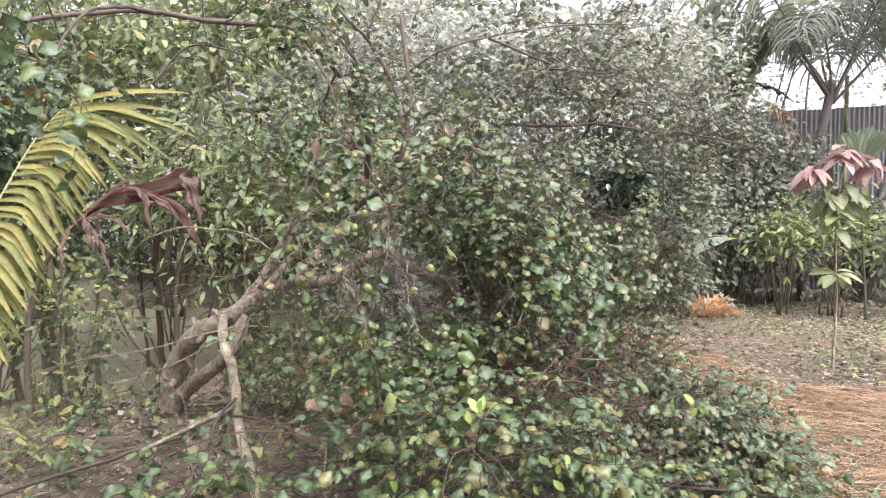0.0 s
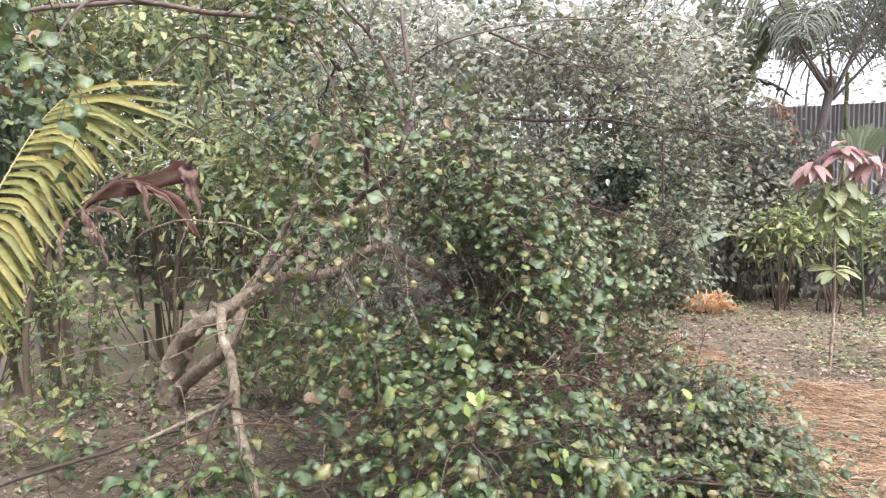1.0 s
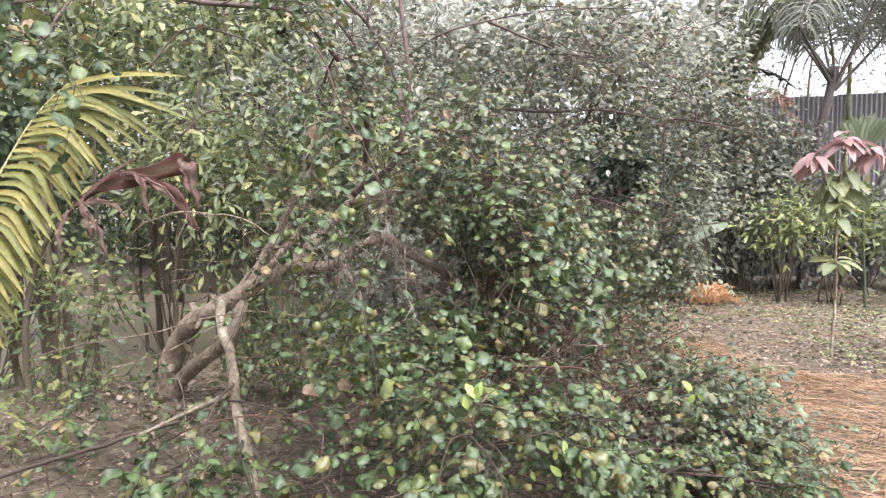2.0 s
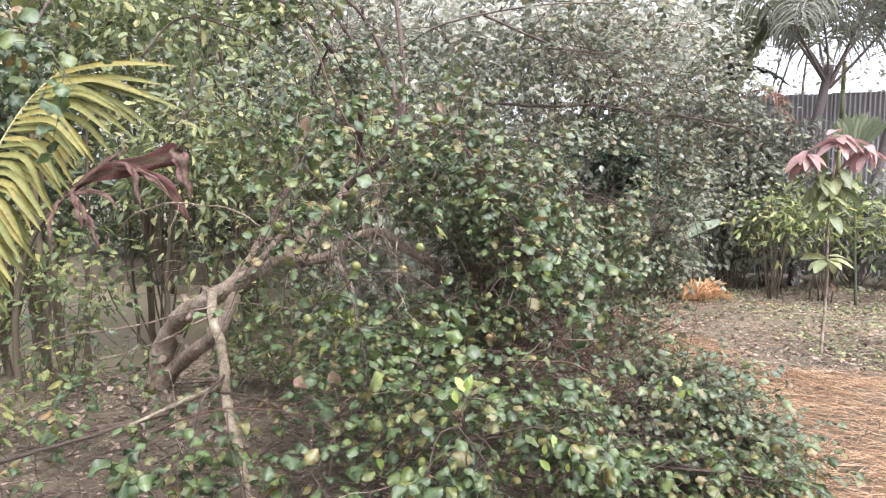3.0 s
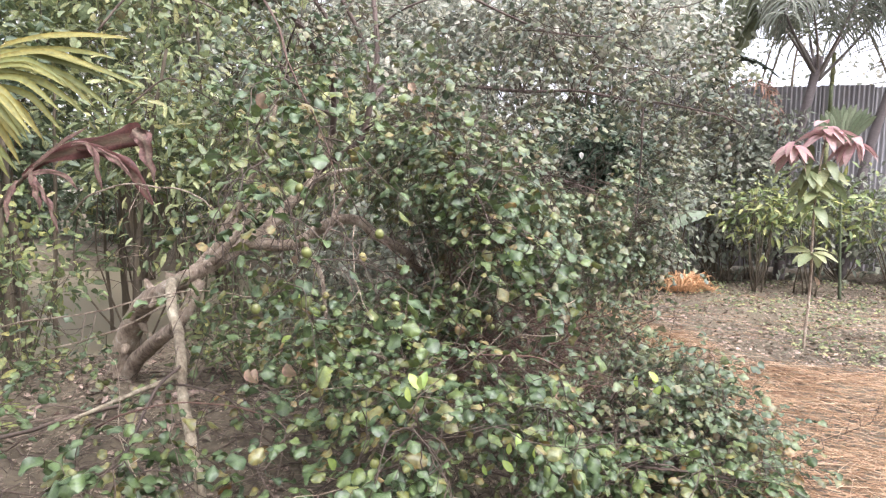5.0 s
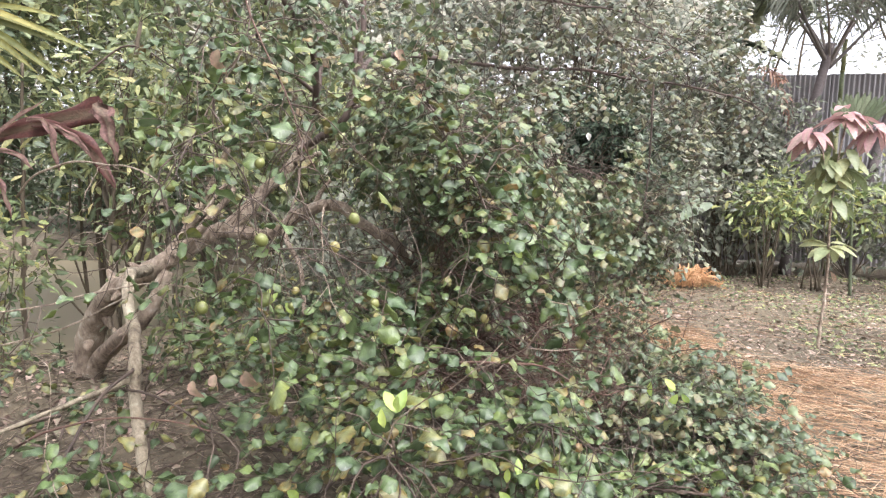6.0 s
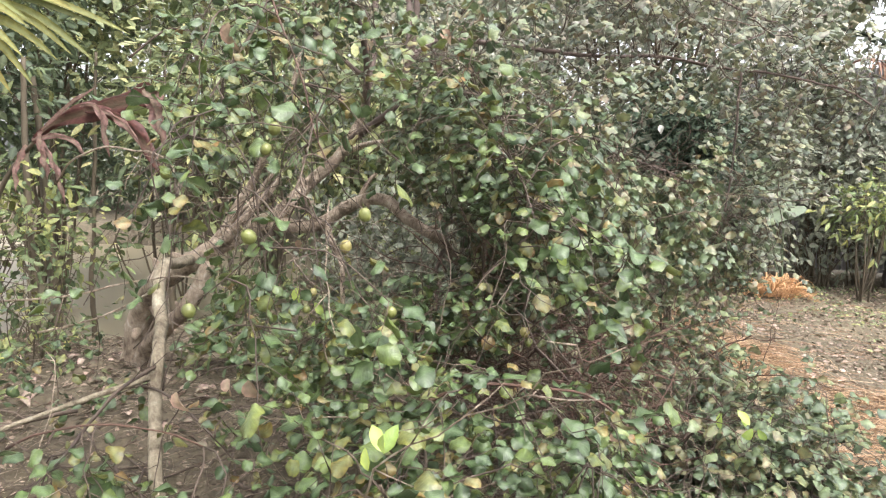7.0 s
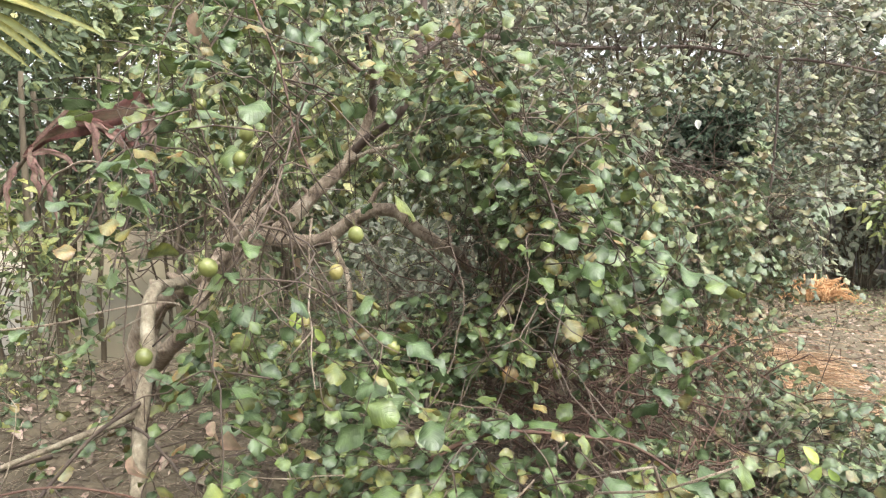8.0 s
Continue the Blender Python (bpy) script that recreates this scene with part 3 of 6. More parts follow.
# ---- jujube tree ----
def limb_points():
    return dict(
        trunk=([(-2.11, 3.07, -0.05), (-2.06, 3.05, 0.16), (-2.00, 3.01, 0.37), (-1.79, 2.88, 0.62), (-1.53, 2.72, 0.77), (-1.34, 2.67, 0.86), (-1.13, 2.74, 1.0), (-0.94, 2.84, 1.13), (-0.87, 2.92, 1.22), (-0.80, 2.99, 1.32), (-0.71, 3.05, 1.42), (-0.66, 3.12, 1.52), (-0.63, 3.2, 1.63), (-0.58, 3.2, 1.76)], 0.105, 0.024, BARK),
        leader=([(-0.66, 3.12, 1.52), (-0.50, 3.05, 1.62), (-0.35, 2.97, 1.70), (-0.30, 2.97, 1.78), (-0.25, 2.97, 1.95), (-0.21, 2.95, 2.2), (-0.24, 3.0, 2.5), (-0.30, 3.1, 2.8)], 0.024, 0.012, BARK_DARK),
        second=([(-2.05, 3.04, 0.06), (-1.92, 2.97, 0.22), (-1.74, 2.87, 0.36), (-1.54, 2.71, 0.48), (-1.37, 2.62, 0.60), (-1.30, 2.64, 0.72), (-1.25, 2.68, 0.86)], 0.058, 0.038, BARK),
        arm=([(-1.0, 2.81, 1.08), (-0.84, 2.87, 1.065), (-0.71, 2.87, 1.08), (-0.62, 2.87, 1.13), (-0.55, 2.87, 1.19)], 0.042, 0.031, BARK),
        arm_stub=([(-0.66, 2.87, 1.10), (-0.61, 2.80, 1.06), (-0.54, 2.73, 0.98), (-0.47, 2.67, 0.89), (-0.43, 2.59, 0.79), (-0.40, 2.52, 0.69)], 0.016, 0.011, BARK),
        arch=([(-0.57, 2.87, 1.17), (-0.49, 2.86, 1.215), (-0.41, 2.85, 1.24), (-0.30, 2.84, 1.225), (-0.19, 2.81, 1.155), (-0.08, 2.77, 1.10), (0.02, 2.76, 1.055), (0.05, 2.86, 0.98), (0.07, 3.05, 0.88)], 0.035, 0.022, BARK),
        arch_stub=([(-0.47, 2.86, 1.22), (-0.43, 2.88, 1.31), (-0.36, 2.9, 1.41)], 0.015, 0.009, BARK),
        arch_fork=([(-0.07, 2.77, 1.10), (0.03, 2.79, 1.14), (0.12, 2.8, 1.18), (0.25, 2.8, 1.2)], 0.016, 0.006, BARK),
        arch_sprig=([(-0.29, 2.84, 1.23), (-0.18, 2.80, 1.32), (-0.05, 2.78, 1.24), (0.05, 2.76, 1.13)], 0.005, 0.003, BARK),
        stump=([(-0.66, 3.08, 1.47), (-0.58, 3.02, 1.49), (-0.46, 2.97, 1.53), (-0.30, 2.95, 1.55)], 0.018, 0.008, BARK),
        hanging=([(-1.34, 2.67, 0.87), (-1.23, 2.4, 0.90), (-1.10, 2.13, 0.925), (-1.04, 2.03, 0.84), (-0.93, 1.9, 0.73), (-0.83, 1.76, 0.63), (-0.80, 1.71, 0.53), (-0.73, 1.62, 0.44), (-0.65, 1.52, 0.38), (-0.61, 1.48, 0.30), (-0.57, 1.44, 0.16), (-0.52, 1.38, -0.02)], 0.030, 0.022, BARK_BROWN),
        lying=([(-0.82, 1.75, 0.58), (-0.85, 1.62, 0.572), (-0.87, 1.48, 0.57), (-0.89, 1.34, 0.575), (-0.92, 1.24, 0.562), (-0.95, 1.16, 0.55)], 0.0135, 0.006, BARK_BROWN),
        left_twig=([(-0.97, 1.50, 0.496), (-0.96, 1.25, 0.546), (-0.92, 0.95, 0.608), (-0.84, 0.65, 0.682), (-0.78, 0.42, 0.740), (-0.68, 0.20, 0.807)], 0.008, 0.005, TWIG),
        upright=([(-1.24, 2.71, 0.95), (-1.1, 2.74, 1.19), (-0.99, 2.75, 1.38), (-0.9, 2.75, 1.57), (-0.83, 2.77, 1.75), (-0.80, 2.85, 2.0)], 0.027, 0.012, BARK),
        upright_two=([(-1.17, 2.68, 0.97), (-1.05, 2.68, 1.10), (-0.93, 2.75, 1.26), (-0.89, 2.77, 1.33)], 0.030, 0.014, BARK),
        upright_three=([(-1.36, 2.72, 0.88), (-1.25, 2.88, 1.07), (-1.16, 2.96, 1.2), (-1.07, 3.02, 1.34)], 0.016, 0.010, BARK),
        overhead=([(-0.58, 3.2, 1.74), (-0.50, 2.95, 2.08), (-0.57, 2.72, 2.30), (-0.61, 2.53, 2.42), (-0.635, 2.38, 2.455), (-0.65, 2.16, 2.48), (-0.69, 2.04, 2.475), (-0.95, 1.9, 2.47), (-1.19, 1.75, 2.49), (-1.46, 1.56, 2.44), (-1.69, 1.38, 2.37), (-1.9, 1.2, 2.3)], 0.020, 0.009, BARK_DARK),
        steep_twig=([(-0.25, 2.97, 1.95), (-0.37, 3.3, 2.28), (-0.48, 3.55, 2.45), (-0.56, 3.55, 2.61), (-0.65, 3.5, 2.77), (-0.75, 3.45, 2.88), (-0.9, 3.4, 3.05)], 0.024, 0.012, BARK_DARK),
        steep_fork=([(-0.64, 3.5, 2.76), (-0.62, 3.49, 2.85), (-0.57, 3.48, 2.95), (-0.5, 3.47, 3.1)], 0.012, 0.007, BARK_DARK),
        high_back=([(-0.58, 3.2, 1.74), (-0.62, 3.4, 2.2), (-0.75, 3.6, 2.6), (-0.98, 3.6, 2.9), (-1.3, 3.5, 3.2)], 0.022, 0.010, BARK_DARK),
        high_branch=([(-0.62, 3.3, 1.9), (-0.78, 2.9, 2.12), (-0.66, 2.65, 2.2), (-0.50, 2.4, 2.30)], 0.014, 0.006, BARK_DARK),
        long_side=([(-0.25, 2.97, 1.95), (-0.22, 3.2, 2.09), (-0.10, 3.5, 2.16), (0.10, 3.72, 2.165), (0.33, 3.88, 2.16), (0.58, 4.0, 2.15), (1.04, 4.12, 2.155), (1.29, 4.15, 2.11), (1.52, 4.2, 2.085), (1.79, 4.22, 2.05), (2.1, 4.25, 1.98), (2.3, 4.3, 1.88)], 0.020, 0.005, BARK_DARK),
        side_fork=([(1.24, 4.15, 2.12), (1.36, 4.2, 2.2), (1.58, 4.3, 2.3), (1.82, 4.4, 2.42)], 0.008, 0.004, BARK_DARK),
        drop=([(1.52, 4.2, 2.085), (1.51, 4.13, 1.67), (1.49, 4.05, 1.33), (1.45, 4.1, 1.05)], 0.009, 0.005, BARK_DARK),
        upper=([(-0.22, 2.98, 2.4), (0.07, 2.9, 2.52), (0.55, 3.0, 2.62), (0.95, 3.2, 2.68), (1.4, 3.5, 2.72)], 0.006, 0.003, BARK_DARK),
        crown_front=([(-0.30, 2.97, 1.78), (-0.05, 2.7, 1.85), (0.2, 2.4, 1.78), (0.38, 2.15, 1.62), (0.5, 1.95, 1.45), (0.62, 1.75, 1.25)], 0.006, 0.003, BARK_DARK),
        mid_right=([(-0.30, 2.97, 1.78), (0.1, 2.95, 1.8), (0.5, 3.0, 1.68), (0.9, 3.3, 1.5), (1.2, 3.7, 1.4), (1.5, 4.3, 1.2), (1.65, 4.6, 1.05)], 0.010, 0.004, BARK_DARK),
        high_right=([(0.3, 2.95, 2.57), (0.8, 3.3, 2.42), (1.2, 3.7, 2.45), (1.65, 4.2, 2.38), (2.1, 4.6, 2.5)], 0.008, 0.004, BARK_DARK),
        low_front=([(0.03, 2.8, 1.02), (0.05, 2.4, 0.82), (0.16, 1.95, 0.74), (0.30, 1.55, 0.70), (0.44, 1.2, 0.66), (0.48, 0.9, 0.70), (0.49, 0.75, 0.84)], 0.010, 0.003, TWIG),
        low_mid=([(0.07, 3.05, 0.88), (0.3, 2.6, 0.62), (0.55, 2.1, 0.55), (0.75, 1.7, 0.55), (0.85, 1.35, 0.66)], 0.010, 0.004, TWIG),
        low_side=([(0.07, 3.05, 0.88), (0.45, 2.85, 0.58), (0.85, 2.6, 0.36), (1.25, 2.4, 0.28), (1.6, 2.35, 0.24), (1.85, 2.3, 0.16)], 0.014, 0.005, TWIG),
        low_far=([(0.07, 3.05, 0.88), (0.5, 3.15, 0.62), (0.95, 3.15, 0.45), (1.4, 3.1, 0.36), (1.75, 3.05, 0.25)], 0.013, 0.005, TWIG),
        low_left=([(-0.83, 1.76, 0.62), (-0.76, 1.45, 0.6), (-0.64, 1.15, 0.55), (-0.52, 0.9, 0.56)], 0.008, 0.004, TWIG),
        near_high=([(-0.65, 2.16, 2.47), (-0.45, 1.85, 2.3), (-0.24, 1.6, 2.05), (-0.16, 1.42, 1.85), (-0.19, 1.3, 1.68), (-0.22, 1.15, 1.48)], 0.0045, 0.002, TWIG),
        near_left=([(-1.19, 1.75, 2.49), (-1.1, 1.4, 2.4), (-0.95, 1.0, 2.25), (-0.80, 0.65, 2.0)], 0.010, 0.004, TWIG),
        pink_twig=([(-0.45, 1.85, 2.3), (-0.24, 1.55, 2.08), (-0.13, 1.4, 1.90), (-0.03, 1.33, 1.75), (0.04, 1.28, 1.63), (0.10, 1.23, 1.52), (0.16, 1.18, 1.43)], 0.0042, 0.0022, RED_TWIG),
        near_low=([(0.10, 1.23, 1.52), (0.15, 1.05, 1.36), (0.10, 0.95, 1.22), (-0.03, 0.93, 1.10)], 0.0025, 0.0015, TWIG),
        long_twig=([(-2.3, 2.1, 0.6), (-1.87, 1.95, 0.72), (-1.43, 1.9, 0.8), (-1.21, 1.93, 0.86), (-1.0, 1.92, 0.91), (-0.78, 1.85, 0.95), (-0.59, 1.72, 0.97), (-0.4, 1.6, 0.98)], 0.0055, 0.003, BARK),
        crossing_twig=([(-1.8, 2.1, 0.55), (-1.44, 2.08, 0.66), (-1.14, 2.05, 0.8), (-1.02, 2.0, 0.86)], 0.006, 0.004, BARK),
        curvy_twig=([(-1.6, 2.05, 1.28), (-1.48, 2.0, 1.37), (-1.3, 1.92, 1.42), (-1.12, 1.84, 1.45), (-0.95, 1.76, 1.44), (-0.78, 1.67, 1.43), (-0.61, 1.57, 1.40), (-0.45, 1.4, 1.36)], 0.005, 0.003, BARK),
        front_twig=([(-0.70, 1.00, 0.61), (-0.59, 0.99, 0.67), (-0.48, 1.02, 0.70), (-0.37, 1.05, 0.71), (-0.25, 1.07, 0.70), (-0.12, 1.07, 0.68)], 0.004, 0.002, RED_TWIG),
        dark_twig=([(0.40, 2.0, 1.15), (0.38, 2.1, 1.02), (0.41, 2.15, 0.90), (0.46, 2.2, 0.76)], 0.006, 0.004, TWIG),
        dark_twig_two=([(0.35, 2.3, 1.2), (0.37, 2.35, 1.02), (0.40, 2.4, 0.8), (0.44, 2.45, 0.6)], 0.006, 0.004, TWIG),
        slanting_twig=([(0.5, 2.95, 0.95), (0.6, 3.05, 0.83), (0.72, 3.15, 0.69), (0.86, 3.25, 0.54), (1.0, 3.3, 0.42)], 0.010, 0.005, TWIG),
        ground_twig=([(1.17, 1.75, 0.30), (1.45, 1.78, 0.28), (1.77, 1.85, 0.22)], 0.007, 0.004, TWIG),
        arched_twig=([(-1.0, 1.55, 0.50), (-0.92, 1.62, 0.55), (-0.83, 1.7, 0.54), (-0.54, 1.5, 0.59), (-0.25, 1.3, 0.59)], 0.007, 0.003, TWIG),
        level_twig=([(0.36, 1.3, 0.76), (0.47, 1.35, 0.82), (0.57, 1.38, 0.84), (0.70, 1.4, 0.84), (0.82, 1.4, 0.835), (0.92, 1.38, 0.79)], 0.006, 0.003, RED_TWIG),
        high_twig=([(-1.41, 2.3, 1.87), (-1.25, 2.4, 2.02), (-1.07, 2.45, 1.94), (-0.88, 2.5, 1.8)], 0.006, 0.003, TWIG),
        curved_twig=([(-1.51, 2.2, 2.24), (-1.35, 2.3, 2.46), (-1.04, 2.3, 2.41), (-0.74, 2.3, 2.25), (-0.65, 2.3, 2.09)], 0.007, 0.003, TWIG),
    )


# centre, radii, branchlets, limbs that carry them, far side in the haze-paled leaf
CLUMPS = [
    ((0.40, 2.10, 1.50), (0.42, 0.45, 0.50), 44, ("crown_front",), 0),
    ((0.08, 2.55, 1.80), (0.45, 0.45, 0.45), 36, ("leader", "crown_front", "upper"), 0),
    ((0.68, 2.65, 1.38), (0.36, 0.42, 0.46), 40, ("crown_front", "mid_right"), 0),
    ((0.66, 1.68, 1.18), (0.20, 0.22, 0.18), 9, ("crown_front",), 0),
    ((0.20, 1.98, 1.00), (0.26, 0.18, 0.30), 18, ("crown_front", "low_front"), 0),
    ((0.14, 2.45, 1.12), (0.16, 0.25, 0.24), 14, ("arch_fork", "crown_front"), 0),
    ((0.30, 2.35, 1.02), (0.36, 0.35, 0.24), 24, ("arch_fork", "crown_front"), 0),
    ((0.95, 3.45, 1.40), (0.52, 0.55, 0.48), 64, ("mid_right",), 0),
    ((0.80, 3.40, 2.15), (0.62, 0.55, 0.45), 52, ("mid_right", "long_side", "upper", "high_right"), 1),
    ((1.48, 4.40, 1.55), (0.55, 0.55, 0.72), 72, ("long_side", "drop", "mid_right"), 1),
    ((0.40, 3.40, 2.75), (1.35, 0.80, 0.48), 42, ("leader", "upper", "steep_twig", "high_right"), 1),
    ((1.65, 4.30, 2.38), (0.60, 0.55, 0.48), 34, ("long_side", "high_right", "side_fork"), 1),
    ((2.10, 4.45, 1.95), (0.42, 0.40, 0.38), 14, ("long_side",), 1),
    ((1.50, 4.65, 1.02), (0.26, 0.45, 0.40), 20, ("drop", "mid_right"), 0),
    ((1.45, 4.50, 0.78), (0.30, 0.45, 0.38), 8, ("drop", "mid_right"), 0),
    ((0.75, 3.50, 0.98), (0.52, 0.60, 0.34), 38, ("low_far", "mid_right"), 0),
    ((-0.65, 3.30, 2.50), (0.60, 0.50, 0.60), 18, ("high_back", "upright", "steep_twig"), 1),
    ((-1.00, 1.95, 2.50), (0.85, 0.45, 0.20), 10, ("overhead", "near_left"), 0),
    ((-0.78, 0.62, 2.05), (0.20, 0.18, 0.22), 5, ("near_left",), 0),
    ((-0.50, 2.60, 2.20), (0.30, 0.30, 0.28), 11, ("overhead", "high_branch"), 0),
    ((-0.55, 2.25, 1.85), (0.40, 0.32, 0.40), 17, ("upright", "high_branch", "high_twig"), 0),
    ((-0.08, 1.42, 1.78), (0.30, 0.26, 0.30), 14, ("near_high", "pink_twig"), 0),
    ((0.02, 1.14, 1.42), (0.26, 0.22, 0.24), 14, ("near_high", "pink_twig", "near_low"), 0),
    ((-0.20, 1.18, 1.38), (0.22, 0.22, 0.26), 8, ("near_high", "curvy_twig"), 0),
    ((0.16, 1.05, 1.16), (0.24, 0.20, 0.16), 4, ("near_low",), 0),
    ((-0.66, 1.72, 1.34), (0.28, 0.22, 0.14), 3, ("curvy_twig",), 0),
    ((-0.10, 2.10, 0.76), (0.50, 0.40, 0.28), 14, ("arch", "low_front", "arm_stub"), 0),
    ((-0.28, 1.75, 0.60), (0.34, 0.34, 0.24), 10, ("low_front", "arched_twig", "arm_stub"), 0),
    ((0.22, 1.65, 0.72), (0.36, 0.34, 0.20), 9, ("low_front",), 0),
    ((0.56, 1.26, 0.70), (0.38, 0.28, 0.22), 22, ("low_front", "low_mid", "level_twig"), 0),
    ((0.82, 1.36, 0.62), (0.25, 0.22, 0.18), 10, ("low_mid", "level_twig"), 0),
    ((0.42, 0.86, 0.52), (0.20, 0.14, 0.16), 9, ("low_front",), 0),
    ((0.48, 0.78, 0.76), (0.16, 0.13, 0.15), 11, ("low_front",), 0),
    ((0.15, 0.98, 0.46), (0.40, 0.24, 0.18), 4, ("low_front", "front_twig"), 0),
    ((0.55, 1.85, 0.50), (0.42, 0.40, 0.20), 12, ("low_mid",), 0),
    ((1.00, 1.80, 0.42), (0.36, 0.34, 0.20), 15, ("low_mid", "low_side"), 0),
    ((1.15, 2.35, 0.34), (0.46, 0.42, 0.20), 32, ("low_side",), 0),
    ((1.50, 2.42, 0.32), (0.35, 0.38, 0.20), 28, ("low_side",), 0),
    ((1.72, 1.95, 0.18), (0.34, 0.34, 0.13), 22, ("low_side", "ground_twig"), 0),
    ((1.22, 3.25, 0.50), (0.36, 0.30, 0.22), 22, ("low_far",), 0),
    ((1.48, 2.70, 0.42), (0.36, 0.38, 0.20), 22, ("low_far", "low_side"), 0),
    ((0.58, 2.70, 0.86), (0.40, 0.34, 0.22), 13, ("arch_fork", "low_far", "slanting_twig"), 0),
    ((1.86, 2.55, 0.18), (0.26, 0.40, 0.14), 18, ("low_side", "low_far"), 0),
    ((1.58, 2.95, 0.32), (0.34, 0.42, 0.22), 22, ("low_far",), 0),
    ((0.95, 3.10, 0.50), (0.48, 0.38, 0.18), 14, ("low_far", "slanting_twig"), 0),
    ((1.30, 1.62, 0.24), (0.40, 0.28, 0.16), 13, ("low_side", "ground_twig"), 0),
    ((-0.55, 0.95, 0.54), (0.30, 0.22, 0.15), 11, ("low_left", "front_twig"), 0),
    ((-0.62, 1.42, 0.36), (0.20, 0.10, 0.16), 2, ("low_left", "arched_twig"), 0),
    ((-1.40, 1.15, 0.34), (0.45, 0.25, 0.18), 3, ("lying", "low_left"), 0),
    ((-0.70, 1.75, 0.58), (0.35, 0.28, 0.20), 4, ("low_left", "arched_twig"), 0),
    ((-1.60, 2.00, 0.62), (0.60, 0.30, 0.28), 6, ("long_twig", "crossing_twig"), 0),
]


def put_piece(ob, where, turn):
    """Lays a piece whose parent inverse is set at a place of the world, with a 3 x 3 turn and size."""
    m = Matrix([[*map(float, turn[r]), float(where[r])] for r in range(3)] + [[0, 0, 0, 1]])
    ob.matrix_basis = m


def ball(rows, cols, squash=1.0):
    """A closed ball of radius 1, drawn out along z."""
    v = [(0, 0, squash)]
    for i in range(1, rows):
        a = math.pi * i / rows
        v += [(math.sin(a) * math.cos(2 * math.pi * j / cols), math.sin(a) * math.sin(2 * math.pi * j / cols), squash * math.cos(a)) for j in range(cols)]
    v.append((0, 0, -squash))
    f = [(0, 1 + j, 1 + (j + 1) % cols) for j in range(cols)]
    for i in range(rows - 2):
        f += [(1 + i * cols + j, 1 + (i + 1) * cols + j, 1 + (i + 1) * cols + (j + 1) % cols, 1 + i * cols + (j + 1) % cols) for j in range(cols)]
    last, o = len(v) - 1, 1 + (rows - 2) * cols
    f += [(last, o + (j + 1) % cols, o + j) for j in range(cols)]
    return np.array(v), f


def in_hollow(p, grow=0.0):
    """A gap through the crown, laid along the camera's line of sight."""
    ahead = p[..., 1] - 2.9
    wide = 0.17 + grow + 0.04 * np.sin(9 * p[..., 0] + 4 * p[..., 2]) + 0.035 * ahead
    return (ahead > -1.5) & (np.hypot(p[..., 0] - 1.07 - 0.070 * ahead, p[..., 2] - 1.60 - 0.045 * ahead) < wide)


